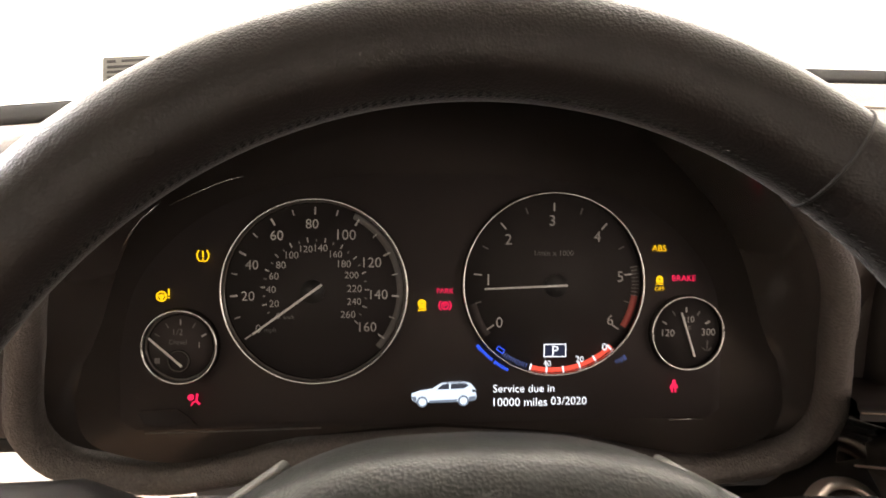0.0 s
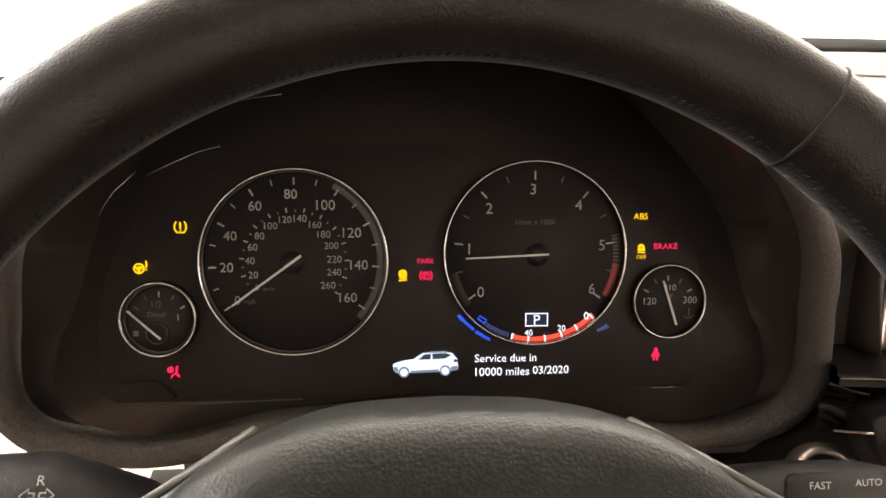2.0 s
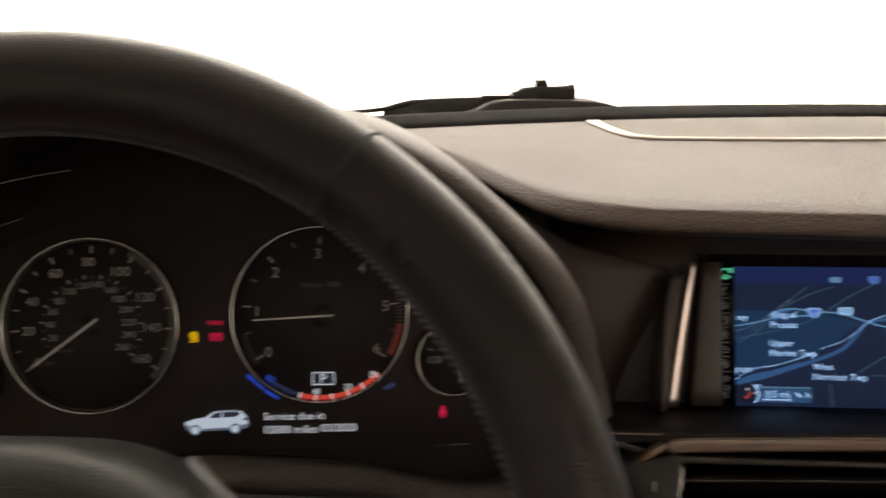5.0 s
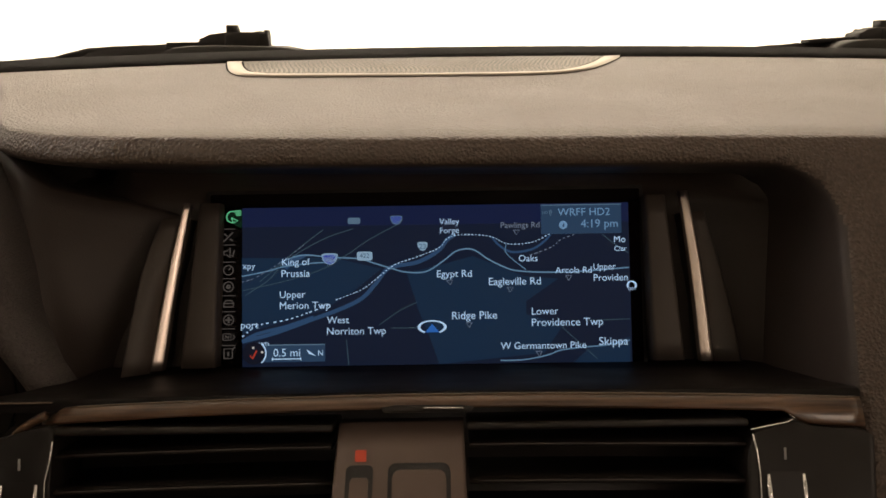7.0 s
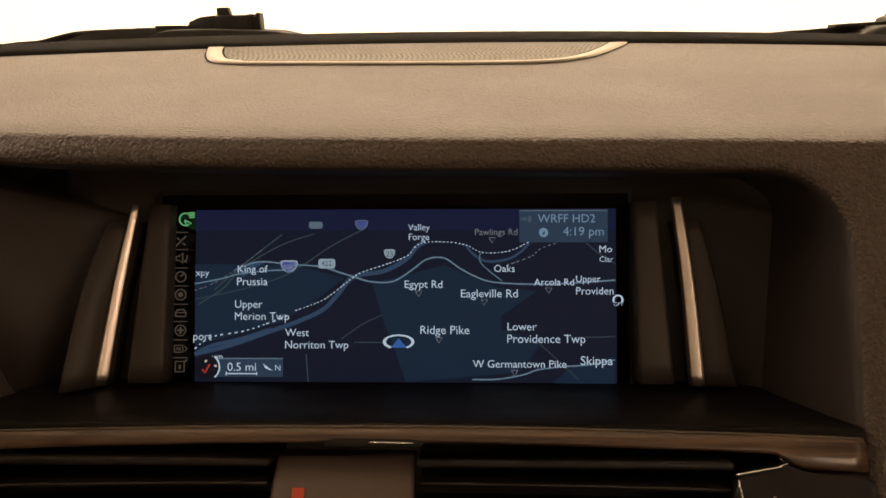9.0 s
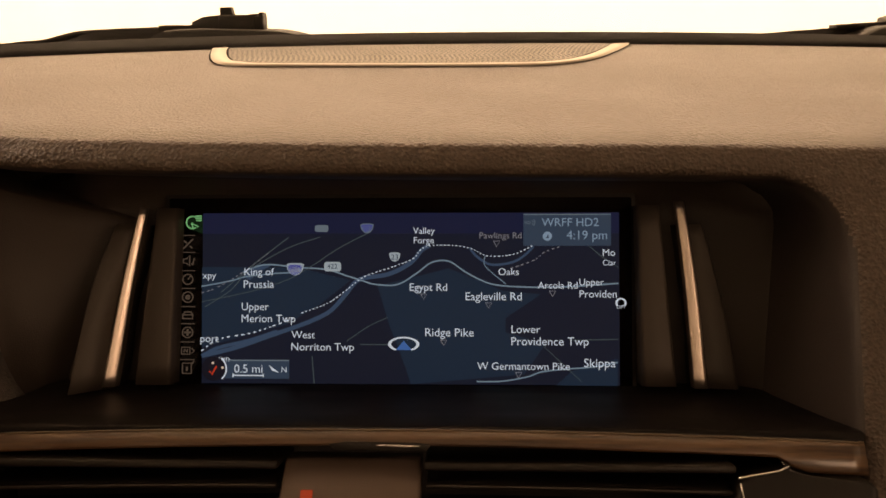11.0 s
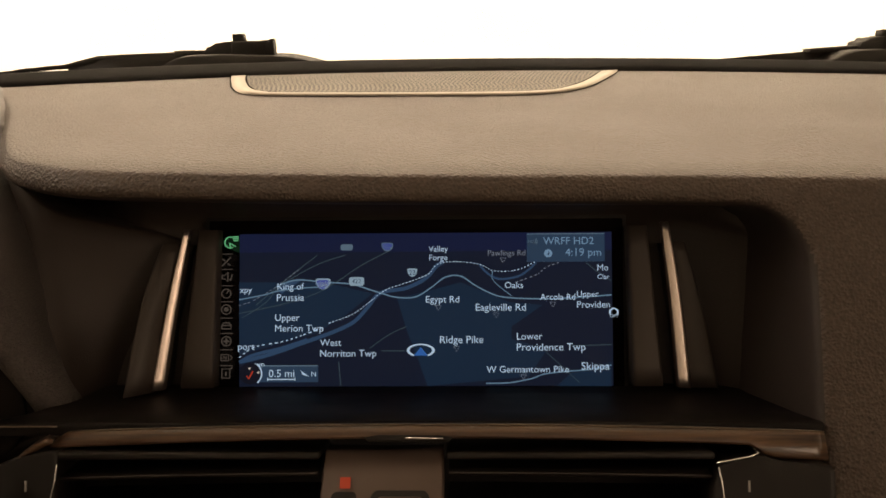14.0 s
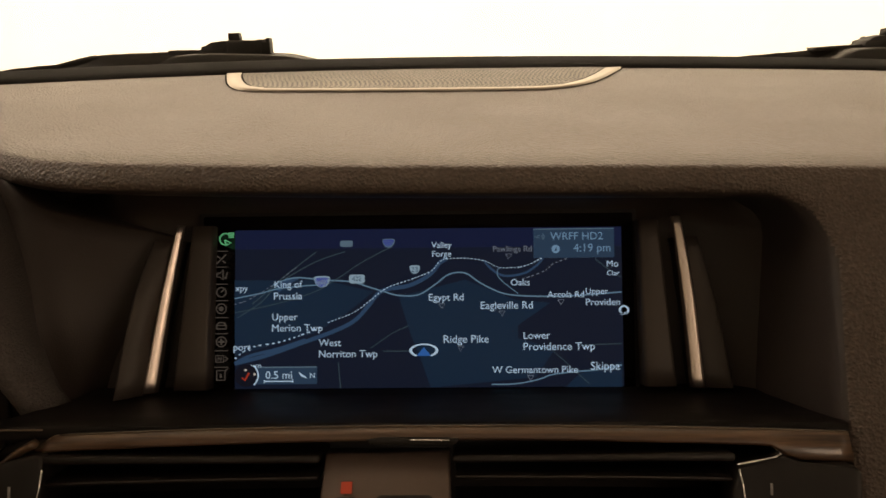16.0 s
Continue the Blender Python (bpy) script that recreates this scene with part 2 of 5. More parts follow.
# ---- helpers for meshes ----
def part(name, bm, mat, parent=None, label="", smooth=True):
    me = bpy.data.meshes.new(name)
    bmesh.ops.recalc_face_normals(bm, faces=bm.faces)
    for f in bm.faces:
        f.smooth = smooth
    bm.to_mesh(me)
    bm.free()
    me.materials.append(mat)
    ob = new(name, me)
    if parent:
        ob.parent = parent
    return tagged(ob, label)


def thing(name, m, label, category, group="", kind=""):
    ob = new(name)
    ob.matrix_world = m
    ob.empty_display_size = 0.02
    return tagged(ob, label, category, group, kind)


def grid(rows, close_u=False, close_v=False, cap=False):
    """A skin over rows of points; close_u joins the ends of each row, close_v the last row to the first."""
    bm = bmesh.new()
    vs = [[bm.verts.new(p) for p in row] for row in rows]
    n, k = len(vs), len(vs[0])
    for i in range(n if close_v else n - 1):
        for j in range(k if close_u else k - 1):
            a, b = vs[i], vs[(i + 1) % n]
            quad = (a[j], a[(j + 1) % k], b[(j + 1) % k], b[j])
            if len({v.co.to_tuple(6) for v in quad}) > 2:
                try:
                    bm.faces.new(quad)
                except ValueError:
                    pass
    if cap:
        bm.faces.new(vs[0])
        bm.faces.new(list(reversed(vs[-1])))
    return bm


def slab(outline, y0, y1, bevel=0.0, segs=2):
    """A plate with a front outline in x and z, from depth y0 (front) to y1."""
    bm = bmesh.new()
    a = [bm.verts.new((x, y0, z)) for x, z in outline]
    b = [bm.verts.new((x, y1, z)) for x, z in outline]
    bm.faces.new(a)
    bm.faces.new(list(reversed(b)))
    for i in range(len(a)):
        j = (i + 1) % len(a)
        bm.faces.new((a[i], b[i], b[j], a[j]))
    if bevel:
        edges = [e for e in bm.edges if all(abs(v.co.y - y0) < 1e-7 for v in e.verts)]
        bmesh.ops.bevel(bm, geom=edges, offset=bevel, segments=segs, profile=0.5, affect="EDGES")
    return bm


def rect(x0, z0, x1, z1, r=0.0, n=5):
    """A rectangle's outline, with rounded corners."""
    if not r:
        return [(x0, z0), (x1, z0), (x1, z1), (x0, z1)]
    out = []
    for cx, cz, a0 in ((x1 - r, z0 + r, -90), (x1 - r, z1 - r, 0), (x0 + r, z1 - r, 90), (x0 + r, z0 + r, 180)):
        out += [(cx + r * math.cos(radians(a0 + 90 * i / n)), cz + r * math.sin(radians(a0 + 90 * i / n))) for i in range(n + 1)]
    return out


def disc(cx, cz, r, y0, y1, n=48, rz=None):
    return slab([(cx + r * math.cos(2 * math.pi * i / n), cz + (rz or r) * math.sin(2 * math.pi * i / n)) for i in range(n)], y0, y1)


def ring(cx, cz, profile, n=96, squash=1.0):
    """A turned ring round the y axis: profile of (radius, y)."""
    rows = []
    for i in range(n):
        a = 2 * math.pi * i / n
        rows.append([(cx + r * math.cos(a), y, cz + r * squash * math.sin(a)) for r, y in profile])
    return grid(rows, close_u=True, close_v=True)


def arc_band(cx, cz, r0, r1, a0, a1, y0, y1, n=40):
    """A flat band on a circle; angles in degrees, clockwise from the top."""
    def at(r, a):
        return cx + r * math.sin(radians(a)), cz + r * math.cos(radians(a))
    up = [at(r1, a0 + (a1 - a0) * i / n) for i in range(n + 1)]
    lo = [at(r0, a0 + (a1 - a0) * i / n) for i in range(n + 1)]
    rows = [[(x, y0, z) for x, z in lo], [(x, y0, z) for x, z in up], [(x, y1, z) for x, z in up], [(x, y1, z) for x, z in lo]]
    return grid(rows, close_v=True)


def stroke(points, w, y0=-0.0003, y1=0.0, taper=1.0):
    """A line of width w through points in x and z, laid on the plane as a thin strip."""
    pts = [Vector(p) for p in points]
    left, right = [], []
    for i, p in enumerate(pts):
        d = (pts[min(i + 1, len(pts) - 1)] - pts[max(i - 1, 0)]).normalized()
        k = w / 2 * (1 + (taper - 1) * i / max(len(pts) - 1, 1))
        left.append((p.x - d.y * k, p.y + d.x * k))
        right.append((p.x + d.y * k, p.y - d.x * k))
    rows = [[(x, y0, z) for x, z in left], [(x, y0, z) for x, z in right], [(x, y1, z) for x, z in right], [(x, y1, z) for x, z in left]]
    return grid(rows, close_v=True)


def spline(points, n=8):
    """A smooth curve through points (Catmull-Rom)."""
    pts = [Vector(p) for p in points]
    out = []
    for i in range(len(pts) - 1):
        a, b, c, d = pts[max(i - 1, 0)], pts[i], pts[i + 1], pts[min(i + 2, len(pts) - 1)]
        for k in range(n):
            t = k / n
            out.append(0.5 * (2 * b + (c - a) * t + (2 * a - 5 * b + 4 * c - d) * t * t + (3 * b - a - 3 * c + d) * t ** 3))
    return out + [pts[-1]]


def dashes(points, w, on, off, y0=-0.0003):
    """A dashed line along a smooth curve, as one mesh."""
    bm = bmesh.new()
    pts, run = [Vector(p) for p in points], 0.0
    for a, b in zip(pts, pts[1:]):
        d = (b - a).normalized()
        s, length = 0.0, (b - a).length
        while s < length:
            if run % (on + off) < on:
                e = min(s + on * 0.5, length)
                p, q, nrm = a + d * s, a + d * e, Vector((-d.y, d.x)) * w / 2
                bm.faces.new([bm.verts.new((v.x, y0, v.y)) for v in (p + nrm, q + nrm, q - nrm, p - nrm)])
            s += on * 0.5
            run += on * 0.5
    return bm


def tube(points, radius, n=10, flat=1.0):
    """A round rod along points in space; radius may be a list."""
    pts = [Vector(p) for p in points]
    rows = []
    side = Vector((0, 0, 1))
    for i, p in enumerate(pts):
        d = (pts[min(i + 1, len(pts) - 1)] - pts[max(i - 1, 0)]).normalized()
        u = d.cross(side if abs(d.dot(side)) < 0.95 else Vector((1, 0, 0))).normalized()
        v = u.cross(d).normalized()
        r = radius[i] if isinstance(radius, (list, tuple)) else radius
        rows.append([p + u * r * math.cos(2 * math.pi * k / n) + v * r * flat * math.sin(2 * math.pi * k / n) for k in range(n)])
    return grid(rows, close_u=True, cap=True)


def box(x0, y0, z0, x1, y1, z1, bevel=0.0, segs=2):
    bm = bmesh.new()
    bmesh.ops.create_cube(bm, size=1)
    for v in bm.verts:
        v.co = Vector((x0 + (v.co.x + 0.5) * (x1 - x0), y0 + (v.co.y + 0.5) * (y1 - y0), z0 + (v.co.z + 0.5) * (z1 - z0)))
    if bevel:
        bmesh.ops.bevel(bm, geom=list(bm.edges), offset=bevel, segments=segs, profile=0.5, affect="EDGES")
    return bm


def lettering(name, words, x0, x1, z, mat, parent, y=-0.0005, lean=0.0, tall=1.0, label="", height=0.0):
    """Flat words in the plane of x and z, from x0 to x1, their middle at height z."""
    cu = bpy.data.curves.new(name, "FONT")
    cu.body, cu.align_x, cu.align_y = words, "CENTER", "CENTER"
    cu.resolution_u = 3
    tmp = new("lettering_draft", cu)
    bpy.context.view_layer.update()
    me = bpy.data.meshes.new_from_object(tmp.evaluated_get(bpy.context.evaluated_depsgraph_get()))
    bpy.data.objects.remove(tmp)
    bpy.data.curves.remove(cu)
    me.name = name
    xs, ys = [v.co.x for v in me.vertices], [v.co.y for v in me.vertices]
    k = height / (max(ys) - min(ys)) if height else (x1 - x0) / (max(xs) - min(xs))
    mx, my = (max(xs) + min(xs)) / 2, (max(ys) + min(ys)) / 2
    c, s = math.cos(radians(lean)), math.sin(radians(lean))
    for v in me.vertices:
        a, b = (v.co.x - mx) * k, (v.co.y - my) * k * tall
        v.co = ((x0 + x1) / 2 + a * c - b * s, y, z + a * s + b * c)
    me.materials.clear()
    me.materials.append(mat)
    ob = new(name, me)
    ob.parent = parent
    return tagged(ob, label)


def smooth_step(a, b, x):
    t = min(max((x - a) / (b - a), 0.0), 1.0)
    return t * t * (3 - 2 * t)


# ---- the room round the car ----
def drape(name, a, b, z0, z1, folds, depth, mat, label):
    """A hanging curtain from a to b, with upright folds of uneven depth."""
    rng = random.Random(len(name) + folds)
    a, b = Vector(a), Vector(b)
    d = (b - a).normalized()
    nrm = Vector((-d.y, d.x))
    n = folds * 8
    line, ph = [], [rng.uniform(0.5, 1.2) for _ in range(folds + 1)]
    for i in range(n + 1):
        k = i / 8
        line.append(a + (b - a) * i / n + nrm * depth * ph[int(min(k, folds))] * math.sin(k * 2 * math.pi))
    rows = [[(p.x, p.y, z0 + (z1 - z0) * j / 3) for p in line] for j in range(4)]
    rows += [[(p.x + nrm.x * 0.02, p.y + nrm.y * 0.02, z1 - (z1 - z0) * j / 3) for p in line] for j in range(4)]
    return tagged(part(name, grid(rows, close_v=True), mat), label, "curtain", kind="structure")


drape("backdrop", (4.2, 3.1), (-4.2, 3.1), 0.0, 3.4, 18, 0.025, BACKDROP, "white drape across the end of the bay, made to glow")
drape("wall_west", (-4.1, 3.2), (-4.1, -5.0), 0.0, 3.4, 22, 0.05, CURTAIN, "white drape along the side of the bay")
drape("wall_east", (4.1, -5.0), (4.1, 3.2), 0.0, 3.4, 22, 0.05, CURTAIN, "white drape along the other side of the bay")
drape("wall_south", (-4.2, -4.9), (4.2, -4.9), 0.0, 3.4, 22, 0.05, CURTAIN, "white drape behind the car")
tagged(part("floor", box(-4.4, -5.2, -0.06, 4.4, 3.4, 0.0), FLOORING), "brown wooden board floor of the bay", "floor", kind="structure")
tagged(part("ceiling", box(-4.4, -5.2, 3.4, 4.4, 3.4, 3.46), CURTAIN), "plain white ceiling over the bay", "ceiling", kind="structure")

# unseen cabin shell, added to shade the dashboard from above, beside and behind
for name, x0, y0, x1, y1 in (("roof_front", -0.68, -0.52, 0.82, -0.30), ("roof_rear", -0.68, -1.9, 0.82, -1.25), ("roof_west", -0.68, -1.25, -0.42, -0.52), ("roof_east", 0.42, -1.25, 0.82, -0.52)):
    tagged(part(name, box(x0, y0, 1.56, x1, y1, 1.60), LINING), "unseen pale headliner piece added to shade the dashboard, round an open middle", "headliner", kind="structure")
tagged(part("wall_rear", box(-0.68, -1.96, 0.3, 0.82, -1.90, 1.08), LINING), "plain unseen rear end of the cabin, added as a light block", "cabin wall", kind="structure")
tagged(part("wall_side", box(0.84, -1.9, 0.3, 0.90, 0.25, 1.06), SOFT_BLACK), "dark unseen door panel of the passenger side, added as a light block", "door panel", kind="structure")
tagged(part("cabin_floor", box(-0.68, -1.9, 0.26, 0.84, 0.45, 0.30), SOFT_BLACK), "dark carpeted cabin floor", "carpet", kind="structure")
tagged(part("bulkhead", box(-0.60, 0.28, 0.30, 0.84, 0.32, 1.02), SOFT_BLACK), "dark bulkhead behind the dashboard", "bulkhead", kind="structure")


def back_y(x):
    return 0.266 - 0.17 * (x - 0.05) ** 2


def back_z(x):
    return 1.1075 - (0.042 if x > 0 else 0.055) * x * x - 0.008 * (1 - smooth_step(-0.62, -0.5, x))


windscreen = thing("window_1", pose(0, 0, 0), "clear raked windscreen over the dashboard", "windscreen", kind="structure")
rows = []
for lift in (0.0, 0.0012):
    sheet = []
    for v in [k / 16 for k in range(17)]:
        sheet.append([(x, (back_y(x) + 0.075) * (1 - v) + (-0.26 - 0.1 * x * x) * v + lift, (back_z(x) - 0.006) * (1 - v) + 1.545 * v + lift)
                      for x in [-0.9 + 0.02 * i for i in range(91)]])
    rows += sheet if not lift else sheet[::-1]
pane = part("pane", grid(rows, close_v=True), glass_m, windscreen, smooth=False)
pane.visible_shadow = False
rows = []
xs = [-0.74 + 0.04 * i for i in range(41)]
for dy, dz in ((-0.004, -0.02), (-0.002, 0.0005), (0.012, 0.004), (0.036, 0.0085), (0.075, 0.0085), (0.08, -0.03)):
    rows.append([(x, back_y(x) + dy, back_z(x) + dz) for x in xs])
part("seal", grid(rows, close_v=True), SEAL, windscreen, "black seal along the foot of the windscreen")


def wiper(name, m, long_blade):
    """Wiper spindle with its housing, arm and blade on the cowl hump."""
    w = thing(name, m, "black windscreen wiper parked at the foot of the glass", "wiper", "windscreen wipers")
    hump = spline([(-0.092, -0.006), (-0.0750, -0.0005), (-0.0640, 0.0048), (-0.0520, 0.0078), (-0.02, 0.0086), (0.034, 0.0067), (0.050, 0.0048), (0.0690, 0.0002), (0.085, -0.005)], 6)
    rows = [[(p.x, dy, p.y + dz) for p in hump] for dy, dz in ((-0.03, -0.02), (-0.028, -0.001), (-0.02, 0.0), (0.03, 0.001), (0.034, -0.02))]
    part("cowl", grid(rows, close_v=True), RUBBER, w, "ribbed black cowl hump")
    part("link", slab([(-0.0385, 0.0085), (-0.0370, 0.0150), (-0.0300, 0.0166), (-0.0280, 0.0190), (-0.0130, 0.0205), (-0.0130, 0.0075)], -0.006, 0.018, 0.001), RUBBER, w)
    part("spindle", box(-0.0132, -0.008, 0.0070, 0.0185, 0.022, 0.0205, 0.0015), RUBBER, w)
    part("nut", slab([(-0.0124, 0.0190), (-0.0126, 0.0272), (-0.0024, 0.0272), (-0.0010, 0.0200), (0.0006, 0.0190)], -0.002, 0.012, 0.0012), RUBBER, w)
    part("cap", box(0.0172, -0.007, 0.0065, 0.0266, 0.018, 0.0192, 0.0012), RUBBER, w)
    part("flange", box(0.0226, -0.0065, 0.0180, 0.0263, 0.017, 0.0224, 0.0008), RUBBER, w)
    part("clip", box(0.0140, -0.004, 0.0190, 0.0206, 0.012, 0.0212, 0.0007), RUBBER, w)
    end = -0.0685 if long_blade else -0.0880
    part("arm", slab([(end, 0.0075 - 0.1 * (-0.0685 - end)), (end, 0.0121 - 0.15 * (-0.0685 - end)), (-0.033, 0.0121), (-0.033, 0.0085)], -0.002, 0.014, 0.0008), RUBBER, w)
    if long_blade:
        line = [(-0.055, 0.010, 0.0072), (-0.073, 0.010, 0.0076), (-0.115, 0.010, 0.0066), (-0.1415, 0.009, 0.0050), (-0.158, 0.006, 0.0018), (-0.1710, 0.004, -0.0010), (-0.205, 0.0, -0.0035), (-0.24, -0.005, -0.008), (-0.42, -0.05, -0.020)]
        sizes = [0.0028, 0.0030, 0.0030, 0.0034, 0.0030, 0.0022, 0.002, 0.002, 0.002]
    else:
        line = [(-0.055, 0.010, 0.0072), (-0.092, 0.010, 0.0040), (-0.130, 0.008, 0.0020), (-0.170, 0.004, -0.0004), (-0.24, -0.005, -0.006), (-0.36, -0.03, -0.016)]
        sizes = [0.0022, 0.0022, 0.0020, 0.0018, 0.0018, 0.0018]
    shield = [(x, z + 0.0006) for x, _, z in line if x > -0.18]
    part("blade_shield", slab(shield + [(shield[-1][0], -0.012), (shield[0][0], -0.012)], 0.006, 0.012), RUBBER, w, "dark shield behind the blade")
    part("blade", tube(line, sizes, 8), RUBBER, w, "black rubber blade")
    return w


wiper("wiper", pose(-0.140, 0.400, 1.1125), True)
wiper("wiper", pose(0.5135, 0.400, 1.1085), False)

# ---- dashboard ----
dash = thing("dashboard", pose(0, 0, 0), "brown-grey grained leather dashboard with a recess for the screen", "dashboard")
EDGE = spline([(-0.330, 0.262), (-0.311, 0.241), (-0.278, 0.197), (-0.248, 0.138), (-0.220, 0.066), (-0.199, 0.022), (-0.178, 0.000), (-0.148, -0.014),
               (-0.10, -0.0225), (-0.04, -0.031), (0.04, -0.040), (0.12, -0.048), (0.20, -0.060), (0.30, -0.075), (0.45, -0.088), (0.65, -0.09), (0.86, -0.08)], 30)
EDGE = [p for a, b in zip(EDGE, EDGE[1:]) for p in ((a, (a + b) / 2) if 0.11 < a.x < 0.20 else (a,))] + [EDGE[-1]]
FACE_DOWN = [(0.0, 0.0), (0.0020, -0.0010), (0.0042, -0.0040), (0.0075, -0.010), (0.0125, -0.022), (0.0230, -0.045), (0.041, -0.085), (0.070, -0.15), (0.115, -0.26)]
DROPS = [0.0005, 0.001, 0.0018, 0.0028, 0.004, 0.0055, 0.007, 0.0085, 0.010, 0.0113, 0.0125, 0.0137, 0.015, 0.0165, 0.018] + [0.020 + 0.002 * i for i in range(42)] + [0.11, 0.13, 0.16, 0.20, 0.26]


def face_out(drop):
    """How far the dash face stands proud of its crest, at a depth below it."""
    for (d0, z0), (d1, z1) in zip(FACE_DOWN, FACE_DOWN[1:]):
        if drop <= -z1:
            return d0 + (d1 - d0) * (drop + z0) / (z0 - z1)
    return FACE_DOWN[-1][0]


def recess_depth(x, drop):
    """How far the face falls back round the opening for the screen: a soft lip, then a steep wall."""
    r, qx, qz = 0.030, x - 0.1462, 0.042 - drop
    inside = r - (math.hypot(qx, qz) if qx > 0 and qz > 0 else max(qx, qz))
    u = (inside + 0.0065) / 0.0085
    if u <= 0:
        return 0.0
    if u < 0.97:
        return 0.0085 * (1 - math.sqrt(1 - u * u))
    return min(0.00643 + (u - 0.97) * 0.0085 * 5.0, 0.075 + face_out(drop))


def pad_top(x, y):
    t = min(max((y + 0.04) / (back_y(x) + 0.04), 0.0), 1.0)
    front = 1.0785 + 0.092 * (y + 0.035)
    return front + (back_z(x) - 1.0785 - 0.092 * (back_y(x) + 0.035)) * t * t


rows = []
for i, e in enumerate(EDGE):
    a, b = EDGE[max(i - 1, 0)], EDGE[min(i + 1, len(EDGE) - 1)]
    t = (b - a).normalized()
    out = Vector((t.y, -t.x))
    drop = 1.0 - 0.35 * smooth_step(-0.17, -0.30, e.x)
    row = []
    for j in range(13):
        y = back_y(e.x) + (e.y - back_y(e.x)) * j / 12
        row.append((e.x, y, pad_top(e.x, y)))
    zc = pad_top(e.x, e.y)
    for q in DROPS:
        d = face_out(q) - recess_depth(e.x, q)
        row.append((e.x + out.x * d, e.y + out.y * d, zc - q * drop))
    rows.append(row)
pad = part("pad", grid(rows), PAD, dash, "brown-grey grained leather dash top")
# Recess faces take the darker vinyl, a colour standing in for shade there.
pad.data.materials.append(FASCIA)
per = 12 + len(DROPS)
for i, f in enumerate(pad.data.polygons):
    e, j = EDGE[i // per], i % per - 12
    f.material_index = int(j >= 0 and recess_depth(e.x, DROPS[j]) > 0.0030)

rows = []
for j in range(22):
    z = -0.062 + 0.006 * j
    row = []
    left = -0.178 - 0.027 * smooth_step(-0.03, 0.0, z)
    for i in range(81):
        x = left + (0.1815 - left) * i / 80
        w = 1.0 - smooth_step(-0.195, -0.135, x)
        u = min(max((x - 0.140) / 0.0415, 0.0), 1.0)
        y = 0.006 - 0.052 * (1 - math.sqrt(1 - u * u)) + w * 2.4 * max(z - 0.035, 0.0)
        y -= 0.035 * smooth_step(0.044, 0.064, z) * (1 - w) * (1 - smooth_step(0.12, 0.18, x))
        row.append(SCREEN @ Vector((x, y, z + w * 0.35 * max(z - 0.035, 0.0) - 0.024 * smooth_step(0.13, 0.185, x) * smooth_step(0.03, 0.064, z))))
    rows.append(row)
part("recess_lining", grid(rows), FASCIA, dash, "dark brown vinyl lining of the screen recess")

part("side_wall", box(-0.34, 0.10, 0.90, -0.186, 0.13, 1.062, 0.004), FASCIA, dash, "dark vinyl wall behind the hood")
# the dash body between the binnacle and the screen: its crest runs to the hood, its foot sweeps forward
CREST = spline([(-0.126, 0.004), (-0.150, -0.004), (-0.178, -0.008), (-0.196, -0.008), (-0.212, 0.000), (-0.238, 0.022)], 6)
FOOT = spline([(-0.138, 0.034), (-0.156, 0.015), (-0.166, -0.006), (-0.1690, -0.022), (-0.1705, -0.030), (-0.1720, -0.034)], 6)
rows = []
for k in range(17):
    row = []
    for c, f in zip(CREST, FOOT):
        top = 0.0365 + 0.22 * max(-0.126 - c.x, 0) + 1.5 * max(-0.185 - c.x, 0) ** 1.35
        u, over = min(k / 11, 1.0), max(k - 11, 0) / 5
        y = f.y + (c.y - f.y) * u - 0.005 * math.sin(math.pi * u) + 0.034 * over ** 1.8
        row.append(SCREEN @ Vector((f.x + (c.x - f.x) * u, y, -0.0455 + (top + 0.0455) * u + 0.0045 * math.sin(math.pi * over / 2))))
    rows.append(row)
part("body_wall", grid(rows), FASCIA, dash, "dark vinyl wall sweeping forward beside the screen")
part("under_pad", box(-0.40, 0.155, 0.90, -0.20, 0.262, 1.080, 0.004), FASCIA, dash, "dark filler under the dash pad")

rows = []
for j, (dy, dz) in enumerate([(0.0, 0.0), (-0.10, -0.006), (-0.2, -0.014), (-0.245, -0.024), (-0.255, -0.05), (-0.25, -0.10)]):
    rows.append([(x, back_y(x) + dy, back_z(x) + dz) for x in [-0.78 + 0.022 * i for i in range(8)]])
part("end_pad", grid(rows), PAD, dash, "grained leather dash end beside the door")
part("end_panel", box(-0.80, -0.018, 0.9400, -0.6060, 0.07, 1.09, 0.006, 3), HOOD, dash, "grained vinyl dash end panel")
part("end_gap", box(-0.80, -0.014, 0.9310, -0.6060, 0.07, 0.9395, 0.002), SOFT_BLACK, dash, "dark gap under the dash end panel")

# speaker grille in the dash top
gr = thing("speaker_grille", pose(0, 0, 0), "perforated metal speaker grille with a satin frame", "speaker grille")


def outline_on_pad(points, n=5):
    """A smooth line laid on the dash top."""
    out = []
    for p in spline(points, n):
        y = min(p.y, back_y(p.x) - 0.004)
        out.append(Vector((p.x, y, pad_top(p.x, y))))
    return out


outer = outline_on_pad([(-0.1305, 0.258), (-0.1285, 0.243), (-0.1225, 0.2105), (-0.1152, 0.1885), (-0.1055, 0.1765), (-0.0814, 0.1690), (-0.0033, 0.1605), (0.075, 0.1560), (0.1076, 0.1605), (0.1321, 0.1775), (0.1519, 0.2039), (0.1747, 0.2426), (0.182, 0.257)])
